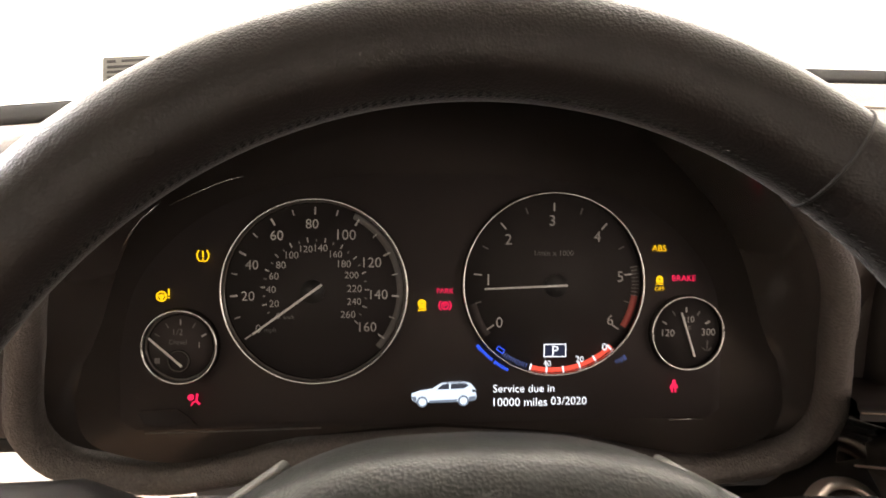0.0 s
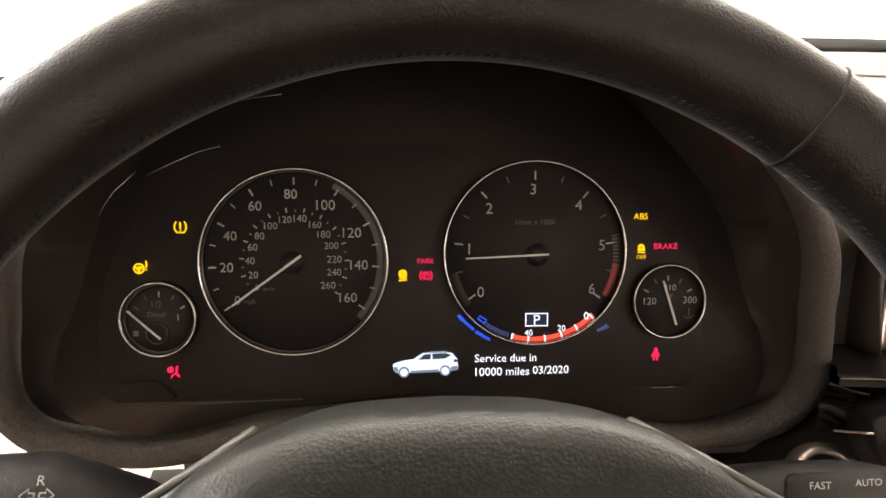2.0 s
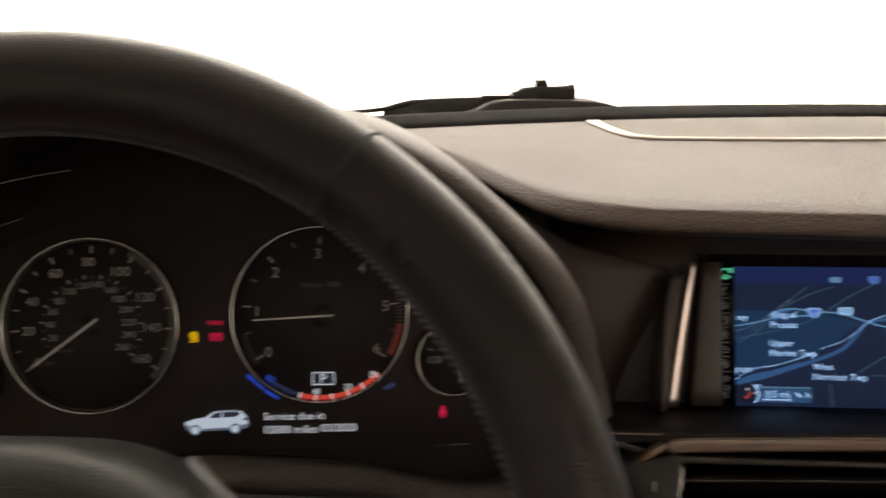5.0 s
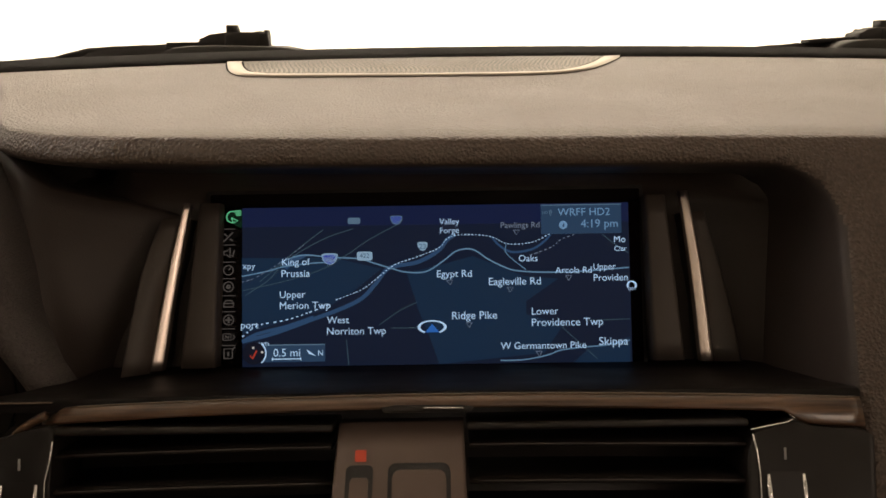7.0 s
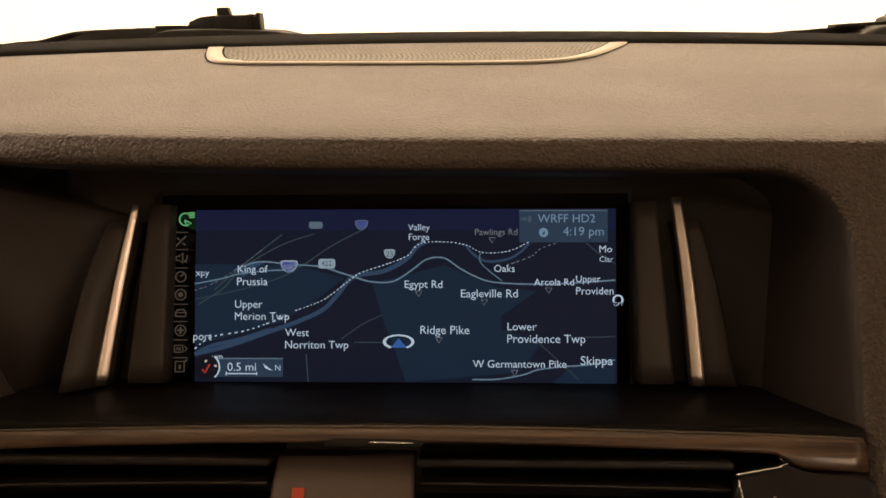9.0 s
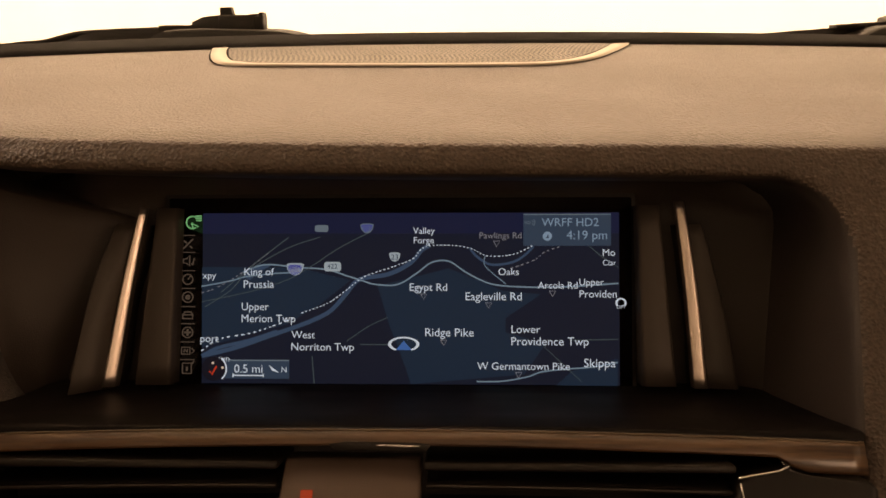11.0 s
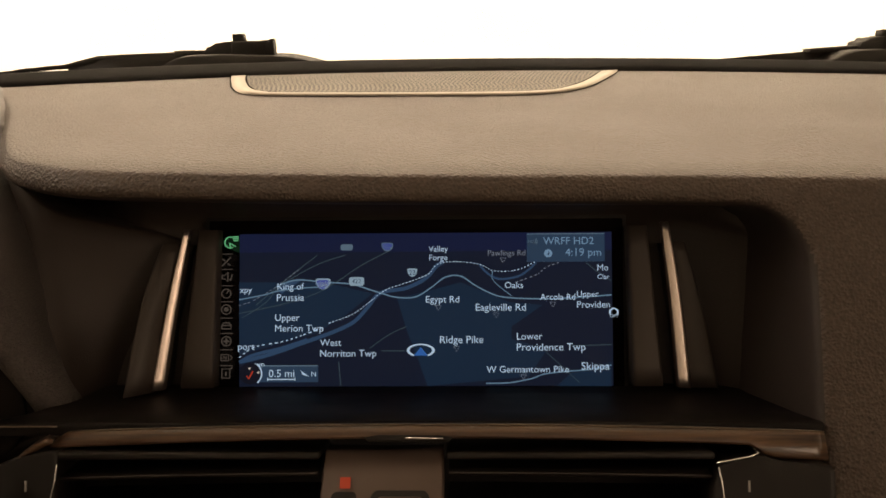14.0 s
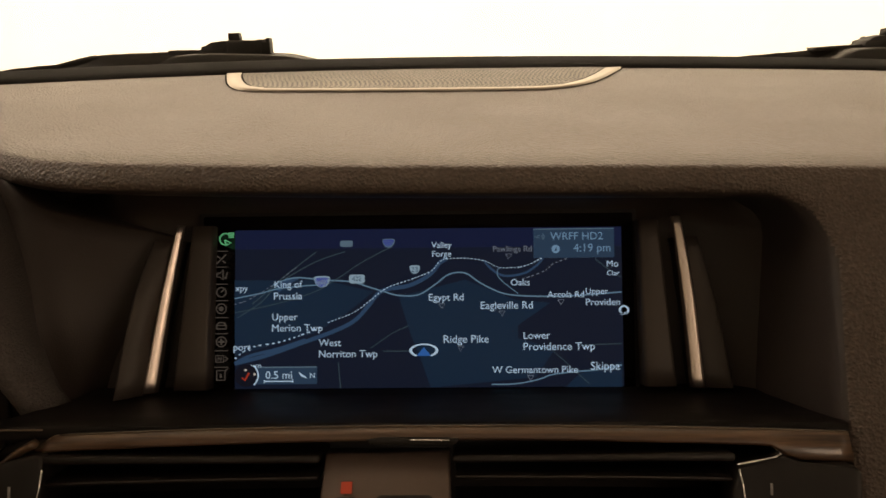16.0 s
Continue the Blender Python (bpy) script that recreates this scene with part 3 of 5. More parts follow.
inner = outline_on_pad([(-0.1190, 0.256), (-0.1180, 0.243), (-0.1130, 0.2166), (-0.1055, 0.1925), (-0.0946, 0.1825), (-0.0822, 0.1770), (-0.0031, 0.1675), (0.0764, 0.1640), (0.1076, 0.1690), (0.1270, 0.1850), (0.1430, 0.2070), (0.1610, 0.2399), (0.168, 0.254)])
rows = []
for ring_pts, lift in ((outer, -0.002), (outer, 0.0016), (inner, 0.0016), (inner, -0.002)):
    rows.append([p + Vector((0, 0, lift)) for p in ring_pts])
part("frame", grid(rows), SATIN, gr, "satin metal frame")
grow = [p + (p - q).normalized() * 0.0014 for p, q in zip(outer, inner)]
rows = [[p + Vector((0, 0, 0.0004)) for p in grow], [p + Vector((0, 0, 0.0005)) for p in outer]]
part("groove", grid(rows), SEAL, gr, "dark gap round the frame")
shrink = [q + (q - p).normalized() * 0.0016 for p, q in zip(outer, inner)]
rows = [[p + Vector((0, 0, 0.0015)) for p in inner], [p + Vector((0, 0, 0.00155)) for p in shrink]]
part("groove", grid(rows), SEAL, gr, "dark gap inside the frame")
ins = inner
back_line = [Vector((p.x, back_y(p.x) - 0.006, pad_top(p.x, back_y(p.x) - 0.006))) for p in ins]
rows = [[a + (b - a) * k / 6 + Vector((0, 0, 0.0012)) for a, b in zip(ins, back_line)] for k in range(7)]
part("mesh_plate", grid(rows), GRILLE, gr, "perforated mesh")
rim_in = [Vector((p.x, p.y)) for p in inner]
bm = bmesh.new()
for r in range(30):
    y = 0.1700 + 0.0030 * r
    span = [p.x for p in rim_in if p.y < y - 0.0016]
    if not span:
        continue
    x = min(span) + 0.0014 + (0.0017 if r % 2 else 0.0)
    while x < max(span) - 0.001:
        if y < back_y(x) - 0.007:
            c = Vector((x, y, pad_top(x, y) + 0.00145))
            bm.faces.new([bm.verts.new(c + Vector((0.00115 * math.cos(a), 0.00130 * math.sin(a), 0.00013 * math.sin(a)))) for a in [math.pi / 3 * q for q in range(6)]])
        x += 0.0034
tagged(part("perforation", bm, SOFT_BLACK, gr, "rows of small dark holes", smooth=False), kind="stuff")

# ---- binnacle round the dials ----
binnacle = thing("instrument_binnacle", DRIVER, "grained vinyl instrument hood with a dark lining", "binnacle")
HALF = spline([(0.0, 1.1345), (0.035, 1.1325), (0.064, 1.1300), (0.085, 1.1262), (0.105, 1.1180), (0.126, 1.1053), (0.146, 1.0874), (0.167, 1.0650), (0.181, 1.0435), (0.1885, 1.024),
               (0.194, 1.004), (0.200, 0.985), (0.205, 0.965), (0.2055, 0.950), (0.198, 0.936), (0.178, 0.9285), (0.150, 0.925), (0.118, 0.930), (0.08, 0.938), (0.0, 0.945)], 5)
LOOP = [Vector((p.x, p.y)) for p in HALF] + [Vector((-p.x * 0.975, p.y)) for p in reversed(HALF[1:-1])]
CX = -0.3875


def loop_normals(loop):
    out = []
    for i in range(len(loop)):
        t = (loop[(i + 1) % len(loop)] - loop[i - 1]).normalized()
        out.append(Vector((-t.y, t.x)))
    return out


NRM = loop_normals(LOOP)
if NRM[0].y < 0:
    NRM = [-v for v in NRM]


def mouth_y(z):
    return -0.055 - 0.33 * (z - 1.01)


def hood_ring(off, push, back=None):
    row = []
    for p, n in zip(LOOP, NRM):
        q = p + n * off * (1.12 - 0.58 * max(n.y, 0.0))
        y = mouth_y(p.y) + push
        if back is not None:
            k = smooth_step(0.95, 1.05, p.y)
            y = y * (1 - back) + back * (0.03 + 0.22 * k)
            q -= n * 0.013 * (1 - k) * min(back * 2.5, 1.0) * max(n.x, 0.0)
            q = Vector((q.x * (1 - 0.10 * back * k), q.y - (0.028 * k * back) * (0.3 + 0.7 * back)))
        row.append((CX + q.x, y, q.y))
    return row


rows = [hood_ring(0.0, 0.010), hood_ring(0.0, 0.0), hood_ring(0.0025, -0.0055), hood_ring(0.007, -0.0085), hood_ring(0.0125, -0.0075), hood_ring(0.0165, -0.002),
        hood_ring(0.0185, 0.008), hood_ring(0.019, 0.0, 0.15), hood_ring(0.019, 0.0, 0.4), hood_ring(0.018, 0.0, 0.7), hood_ring(0.016, 0.0, 1.0)]
part("hood", grid(rows, close_u=True), HOOD, binnacle, "grained brown-grey vinyl hood")
rows = [hood_ring(-0.0005, 0.006)]
for s in (0.96, 0.93, 0.905):
    row = []
    for p in LOOP:
        q = Vector((p.x * s, 1.022 + (p.y - 1.022) * s))
        t = (0.96 - s) / 0.055
        y1 = -0.0141 + 0.262 * (q.y - 1.0205) + 0.003
        row.append((CX + q.x, (mouth_y(p.y) + 0.02) * (1 - t) + y1 * t, q.y))
    rows.append(row)
part("lining", grid(rows, close_u=True), TUB, binnacle, "smooth black lining")

# lower dash panel round the column and beyond the hood
rows = []
for j, (y, z) in enumerate([(0.02, 0.880), (-0.03, 0.878), (-0.055, 0.86), (-0.07, 0.81), (-0.06, 0.70)]):
    rows.append([(x, y, z) for x in [-0.545 + 0.03 * i for i in range(15)]])
part("knee_panel", grid(rows), SOFT_BLACK, dash, "dark lower dash panel")

# ---- instrument cluster ----
cluster = thing("instrument_cluster", DIALS, "black instrument cluster with four chrome-ringed dials and lit warning lamps", "instrument cluster")
back = []
for p in LOOP:
    q = Vector((p.x * 0.93, 1.022 + (p.y - 1.022) * 0.93))
    back.append((q.x + CX + 0.3885, (q.y - 1.0205) / math.cos(radians(14.7))))
part("backplate", slab(back, 0.0012, 0.006), TUB, cluster, "black backing plate")
top = [(p.x, p.y) for p in spline([(-0.163, -0.034), (-0.155, 0.000), (-0.135, 0.026), (-0.105, 0.045), (-0.06, 0.057), (0.0, 0.060), (0.06, 0.058), (0.105, 0.047),
                                   (0.135, 0.026), (0.152, 0.000), (0.156, -0.034)], 5)]
part("faceplate", slab(top + [(0.156, -0.066), (0.150, -0.0705), (-0.155, -0.0740), (-0.163, -0.069)], 0.0, 0.002), FACE, cluster, "dark grey face")
part("lens_edge", tube([(-0.150, -0.002, -0.0752), (-0.12, -0.002, -0.0748), (-0.06, -0.002, -0.0735)], 0.0004, 6), BAND, cluster, "thin bright lower edge")
part("lens_edge", tube([(0.127, -0.002, -0.0715), (0.146, -0.002, -0.0712)], 0.0003, 6), RING, cluster, "thin bright lower edge")
# Reflections along the well are modelled as fixed thin bright tubes.
for a in (0, 1):
    pts = ([(-0.1524, 0.0231), (-0.1490, 0.0292), (-0.1446, 0.0350), (-0.1350, 0.0438)], [(-0.1366, 0.0423), (-0.1234, 0.0489), (-0.1107, 0.0544), (-0.0993, 0.0576)])[a]
    part("tub_glint", tube([(x, (-0.025, -0.004)[a], z) for x, z in pts], 0.0003, 6), RING, cluster, "thin bright line drawn as a highlight on the edge of the well")
pts = spline([(-0.1285, 0.0671), (-0.1145, 0.0726), (-0.1004, 0.0761), (-0.0834, 0.0794), (-0.0664, 0.0818)], 4)
part("tub_glint", tube([(p.x, -0.02, p.y) for p in pts], 0.0004, 6), RING, cluster, "thin bright line drawn as a highlight on the edge of the well")


part("reset_recess", slab([(-0.1542, -0.0649), (-0.1509, -0.0711), (-0.1417, -0.0725), (-0.1266, -0.0702), (-0.1338, -0.0635)], -0.0006, 0.0), DIAL, cluster, "small dark recess", smooth=False)
part("recess_edge", stroke([(-0.1527, -0.0643), (-0.1344, -0.0632), (-0.1294, -0.0669), (-0.1244, -0.0720)], 0.0010, -0.0012, 0.0), TUB, cluster, "edge of the recess", smooth=False)


def dial(name, cx, cz, r, label, wide):
    d = part(name, disc(cx, cz, r, -0.0006, 0.001, 96), DIAL, cluster, label)
    part("bezel", ring(cx, cz, [(r - 0.0004, -0.0007), (r - 0.0002, -0.004), (r + wide * 0.5, -0.0052), (r + wide, -0.004), (r + wide + 0.0006, 0.0)], 128), RING, d, "polished ring")
    return d


def tick(d, cx, cz, r0, r1, deg, w, mat, name="tick", front=-0.0010):
    s, c = math.sin(radians(deg)), math.cos(radians(deg))
    part(name, stroke([(cx + r0 * s, cz + r0 * c), (cx + r1 * s, cz + r1 * c)], w, front, -0.0006), mat, d, smooth=False)


def needle(d, cx, cz, deg, length, tail, w, hub):
    part("hub", disc(cx, cz, hub, -0.0016, -0.0006, 40), SOFT_BLACK, d, "dark needle hub")
    s, c = math.sin(radians(deg)), math.cos(radians(deg))
    part("needle", stroke([(cx - tail * s, cz - tail * c), (cx + length * s, cz + length * c)], w, -0.0030, -0.0018, 0.75), NEEDLE, d, "white needle", smooth=False)


# speedometer
SX, SZ = (-0.0633, -0.0016)
speedo = dial("speedometer", SX, SZ, 0.0474, "speedometer in miles and kilometres an hour", 0.0012)
part("band", arc_band(SX, SZ, 0.0425, 0.0469, 27, 132, -0.0008, -0.0005), BAND, speedo, "satin grey band")
part("step", ring(SX, SZ, [(0.0458, -0.0006), (0.0464, -0.0016), (0.0473, -0.0020), (0.0474, -0.0006)], 96), TUB, speedo)
for i in range(17):
    deg = -124.8 + 15.6 * i
    tick(speedo, SX, SZ, 0.0400 if i % 2 == 0 else 0.0408, 0.0438, deg, 0.0009 if i % 2 == 0 else 0.0006, PRINT)
for i in range(27):
    deg = -124.8 + 9.70 * i
    tick(speedo, SX, SZ, 0.0258, 0.0282 if i % 2 == 0 else 0.0272, deg, 0.0007, PRINT if i % 2 == 0 else FAINT)
for words, a, b in (("0", (-0.0940, -0.0212), (-0.0911, -0.0213)), ("20", (-0.1011, -0.0042), (-0.0945, -0.0042)), ("40", (-0.0991, 0.0121), (-0.0925, 0.0120)), ("60", (-0.0863, 0.0274), (-0.0797, 0.0274)),
                    ("80", (-0.0682, 0.0335), (-0.0616, 0.0335)), ("100", (-0.0519, 0.0279), (-0.0423, 0.0279)), ("120", (-0.0384, 0.0135), (-0.0290, 0.0135)), ("140", (-0.0347, -0.0033), (-0.0256, -0.0034)), ("160", (-0.0404, -0.0204), (-0.0314, -0.0205))):
    lettering("numeral", words, a[0], b[0], (a[1] + b[1]) / 2, PRINT, speedo, -0.0011)
for words, a, b in (("0", (-0.0835, -0.0146), (-0.0815, -0.0146)), ("20", (-0.0869, -0.0081), (-0.0820, -0.0082)), ("40", (-0.0885, -0.0008), (-0.0836, -0.0008)), ("60", (-0.0869, 0.0062), (-0.0821, 0.0062)),
                    ("80", (-0.0834, 0.0120), (-0.0785, 0.0120)), ("100", (-0.0785, 0.0172), (-0.0719, 0.0172)), ("120", (-0.0710, 0.0204), (-0.0646, 0.0204)), ("140", (-0.0635, 0.0210), (-0.0569, 0.0209)), ("160", (-0.0557, 0.0177), (-0.0494, 0.0177)),
                    ("180", (-0.0515, 0.0127), (-0.0448, 0.0127)), ("200", (-0.0480, 0.0068), (-0.0408, 0.0068)), ("220", (-0.0467, -0.0002), (-0.0391, -0.0003)), ("240", (-0.0467, -0.0070), (-0.0394, -0.0071)), ("260", (-0.0500, -0.0138), (-0.0424, -0.0139))):
    lettering("numeral", words, a[0], b[0], (a[1] + b[1]) / 2, PRINT, speedo, -0.0011)
lettering("unit", "mph", (-0.0894, -0.0222)[0], (-0.0834, -0.0222)[0], (-0.0865, -0.0222)[1], FAINT, speedo, -0.0011)
lettering("unit", "km/h", (-0.0795, -0.0152)[0], (-0.0741, -0.0153)[0], (-0.0769, -0.0153)[1], FAINT, speedo, -0.0011)
needle(speedo, (-0.0649, -0.0019)[0], (-0.0649, -0.0019)[1], -126.0, 0.0375, 0.0062, 0.0013, 0.0062)

# rev counter
TX, TZ = (0.0628, 0.0023)
tacho = dial("rev_counter", TX, TZ, 0.0480, "rev counter with an economy bar and selector display", 0.0011)
part("band", arc_band(TX, TZ, 0.0425, 0.0470, -128, -104, -0.0008, -0.0005), FACE, tacho, "dark grey band")
part("band", arc_band(TX, TZ, 0.0425, 0.0470, 78, 122, -0.0008, -0.0005), FACE, tacho, "dark grey band")
part("redline", arc_band(TX, TZ, 0.0428, 0.0464, 98, 121, -0.0010, -0.0006), RED_BAND, tacho, "red band")
for i in range(13):
    deg = -124.6 + 20.75 * i
    tick(tacho, TX, TZ, 0.0388 if i % 2 == 0 else 0.0398, 0.0432, deg, 0.0008 if i % 2 == 0 else 0.0006, PRINT if i % 2 == 0 else FAINT)
for i in range(9):
    tick(tacho, TX, TZ, 0.0426, 0.0464, 78 + 2.5 * i, 0.0004, FAINT)
for words, a, b in (("0", (0.0320, -0.0182), (0.0356, -0.0183)), ("1", (0.0266, 0.0046), (0.0287, 0.0046)), ("2", (0.0364, 0.0260), (0.0400, 0.0260)), ("3", (0.0599, 0.0361), (0.0635, 0.0361)),
                    ("4", (0.0843, 0.0277), (0.0880, 0.0277)), ("5", (0.0974, 0.0063), (0.1008, 0.0062)), ("6", (0.0921, -0.0171), (0.0958, -0.0171))):
    lettering("numeral", words, a[0], b[0], (a[1] + b[1]) / 2, PRINT, tacho, -0.0011, height=0.0056)
lettering("unit", "1/min x 1000", (0.0524, 0.0188)[0], (0.0734, 0.0187)[0], (0.0627, 0.0188)[1], FAINT, tacho, -0.0011)
needle(tacho, (0.0641, 0.0013)[0], (0.0641, 0.0013)[1], -92.5, 0.0385, 0.0060, 0.0010, 0.0062)
part("economy_bar", arc_band(TX, TZ, 0.0450, 0.0474, 136.5, 195.0, -0.0011, -0.0006), RED_PIX, tacho, "lit red economy bar")
for deg in (195.0, 184.0, 172.8, 161.5, 150.5, 138.0):
    tick(tacho, TX, TZ, 0.0444, 0.0475, deg, 0.0008, WHITE, "bar_mark", -0.0014)
for i in range(12):
    tick(tacho, TX, TZ, 0.0448, 0.0472, 198.0 + 1.6 * i, 0.0003, BLUE_DIM, "charge_mark")
for words, a, b in (("40", (0.0576, -0.0404), (0.0619, -0.0405)), ("20", (0.0754, -0.0382), (0.0797, -0.0383)), ("0", (0.0898, -0.0317), (0.0923, -0.0317))):
    lettering("bar_numeral", words, a[0], b[0], a[1], WHITE, tacho, -0.0012)
lettering("bar_unit", "mpg", (0.0973, -0.0392)[0], (0.1036, -0.0393)[0], (0.1004, -0.0389)[1], BLUE_DIM, cluster, -0.0007, 32)
px0, pz0 = (0.0579, -0.0370)
px1, pz1 = (0.0701, -0.0299)
part("selector_window", slab(rect(px0, pz0, px1, pz1), -0.0010, -0.0006), NAVY, tacho, smooth=False)
for x0, z0, x1, z1 in ((px0, pz0, px1, pz0 + 0.0005), (px0, pz1 - 0.0005, px1, pz1), (px0, pz0 + 0.0005, px0 + 0.0005, pz1 - 0.0005), (px1 - 0.0005, pz0 + 0.0005, px1, pz1 - 0.0005)):
    part("selector_border", slab(rect(x0, z0, x1, z1), -0.0014, -0.0010), WHITE, tacho, smooth=False)
lettering("selector_letter", "P", (0.0625, -0.0335)[0], (0.0658, -0.0335)[0], (0.0640, -0.0335)[1], WHITE, tacho, -0.0014)
bx, bz = (0.0345, -0.0337)
part("battery_symbol", stroke([(bx - 0.0022, bz + 0.0010), (bx + 0.0012, bz - 0.0012), (bx + 0.0024, bz + 0.0004), (bx - 0.0010, bz + 0.0026), (bx - 0.0022, bz + 0.0010)], 0.0005, -0.0012, -0.0006), BLUE, tacho)
for i in range(17):
    if i != 9:
        deg = 231.0 - 1.42 * i
        tall = 0.0019 if i in (0, 1, 2, 10) else 0.0015
        part("lettering_bar", arc_band(TX, TZ, 0.0514, 0.0514 + tall, deg - 0.95, deg, -0.0006, 0.0, 2), BLUE, cluster, "small lit blue bar", smooth=False)

# fuel and oil temperature gauges
FX, FZ = (-0.1321, -0.0303)
fuel = dial("fuel_gauge", FX, FZ, 0.0183, "fuel gauge", 0.0011)
OX, OZ = (0.1361, -0.0241)
oil = dial("oil_gauge", OX, OZ, 0.0192, "oil temperature gauge", 0.0009)
part("step", ring(FX, FZ, [(0.0163, -0.0006), (0.0170, -0.0014), (0.0182, -0.0018), (0.0184, -0.0006)], 72), TUB, fuel)
part("plate", disc(FX, FZ - 0.0004, 0.0162, -0.0008, -0.0004, 64), FACE, fuel)
for deg, mat, w in ((-60, FAINT, 0.0005), (-30, FAINT, 0.0004), (0, PRINT, 0.0006), (30, FAINT, 0.0005), (60, PRINT, 0.0009)):
    tick(fuel, FX, FZ - 0.001, 0.0122, 0.0150, deg, w, mat)
    tick(oil, OX, OZ - 0.0015, 0.0125, 0.0152, deg, max(w, 0.0006), PRINT if abs(deg) != 30 else FAINT)
lettering("numeral", "1/2", (-0.1357, -0.0228)[0], (-0.1309, -0.0228)[0], (-0.1334, -0.0228)[1], FAINT, fuel, -0.0011)
lettering("fuel_word", "Diesel", (-0.1378, -0.0280)[0], (-0.1290, -0.0281)[0], (-0.1335, -0.0280)[1], FAINT, fuel, -0.0011)
lettering("numeral", "1", (-0.1234, -0.0296)[0], (-0.1220, -0.0297)[0], (-0.1229, -0.0296)[1], PRINT, fuel, -0.0011, height=0.0034)
part("hub_ring", ring((-0.1332, -0.0380)[0], (-0.1332, -0.0380)[1], [(0.0046, -0.0008), (0.0048, -0.0022), (0.0056, -0.0024), (0.0060, -0.0008)], 40), TUB, fuel)
part("pump_symbol", slab(rect((-0.1453, -0.0392)[0], (-0.1453, -0.0392)[1], (-0.1427, -0.0364)[0], (-0.1427, -0.0364)[1]), -0.0012, -0.0008), FAINT, fuel, smooth=False)
na, nb = (-0.1313, -0.0406), (-0.1478, -0.0258)
part("needle", stroke([na, nb], 0.0010, -0.0030, -0.0018, 0.75), NEEDLE, fuel, "white needle", smooth=False)
na, nb = (0.1405, -0.0371), (0.1329, -0.0132)
part("needle", stroke([na, nb], 0.0010, -0.0030, -0.0018, 0.75), NEEDLE, oil, "white needle", smooth=False)
for words, a, b in (("120", (0.1227, -0.0242), (0.1296, -0.0243)), ("210", (0.1336, -0.0169), (0.1405, -0.0170)), ("300", (0.1447, -0.0238), (0.1523, -0.0239))):
    lettering("numeral", words, a[0], b[0], a[1], PRINT, oil, -0.0011)
lettering("unit", "°F", (0.1352, -0.0219)[0], (0.1387, -0.0219)[0], (0.1368, -0.0219)[1], FAINT, oil, -0.0011)
ox, oz = (0.1480, -0.0319)
part("oil_symbol", stroke([(ox - 0.0026, oz - 0.0005), (ox - 0.0012, oz - 0.0018), (ox + 0.0012, oz - 0.0018), (ox + 0.0026, oz - 0.0004)], 0.0005, -0.0011, -0.0006), FAINT, oil)
part("oil_symbol", stroke([(ox, oz - 0.001), (ox + 0.0002, oz + 0.0035)], 0.0006, -0.0011, -0.0006), FAINT, oil)


# warning lamps
def words_lamp(name, words, a, b, mat, label):
    lettering(name, words, a[0], b[0], a[1], mat, cluster, -0.0007, label=label)


words_lamp("park_lamp", "PARK", (0.0003, -0.0015), (0.0093, -0.0015), RED, "lit red PARK lamp")
words_lamp("abs_lamp", "ABS", (0.1164, 0.0216), (0.1242, 0.0219), AMBER, "lit amber ABS lamp")
words_lamp("off_lamp", "OFF", (0.1183, -0.0003), (0.1236, -0.0003), AMBER, "lit amber OFF lamp")
words_lamp("brake_lamp", "BRAKE", (0.1279, 0.0055), (0.1410, 0.0054), RED, "lit red BRAKE lamp")


def symbol(name, mat, label, centre, pieces):
    """A lit symbol of several strokes (closed or open) round its centre, in millimetres."""
    bm = bmesh.new()
    for pts, w in pieces:
        pts = [Vector((centre[0] + x * 0.001, centre[1] + z * 0.001)) for x, z in pts]
        piece = stroke(pts, w * 0.001, -0.0008, -0.0003)
        me = bpy.data.meshes.new("draft")
        piece.to_mesh(me)
        piece.free()
        bm.from_mesh(me)
        bpy.data.meshes.remove(me)
    return part(name, bm, mat, cluster, label, smooth=False)


def circle(r, n=20, x=0.0, z=0.0, a0=0.0, a1=360.0):
    return [(x + r * math.cos(radians(a0 + (a1 - a0) * i / n)), z + r * math.sin(radians(a0 + (a1 - a0) * i / n))) for i in range(n + 1)]


symbol("tyre_lamp", AMBER, "lit amber tyre pressure lamp", (-0.1207, 0.0165), [([(-2.0, 3.0), (-2.9, 1.2), (-2.9, -0.8), (-1.8, -2.6), (1.8, -2.6), (2.9, -0.8), (2.9, 1.2), (2.0, 3.0)], 0.7), ([(0, 2.6), (0, -0.6)], 0.8), ([(0, -1.2), (0, -1.9)], 0.8)])
symbol("steering_lamp", AMBER, "lit amber steering lamp", (-0.1417, -0.0044), [(circle(2.4), 0.8), (circle(0.8, 8), 1.0), ([(-2.3, 0.4), (2.3, 0.4)], 0.9), ([(0, -0.5), (0, -2.2)], 1.2), ([(3.7, 3.9), (3.7, 0.4)], 0.8), ([(3.7, -0.3), (3.7, -1.0)], 0.8)])
symbol("airbag_lamp", RED, "lit red airbag lamp", (-0.1255, -0.0584), [(circle(1.0, 10, -1.7, 1.4), 1.4), (circle(0.4, 8, 1.5, 2.6), 0.8), ([(1.3, 1.6), (1.1, -0.6), (2.8, -2.4)], 1.1), ([(1.1, -0.6), (-0.8, -1.3), (-1.5, -3.0)], 0.8)])
symbol("stability_lamp", AMBER, "lit amber stability lamp", (-0.0074, -0.0092), [(circle(1.3, 12, 0, 0.9), 2.0), ([(-1.6, -0.6), (2.0, -0.6)], 2.2), ([(-2.2, -2.7), (2.2, -2.2)], 0.8)])
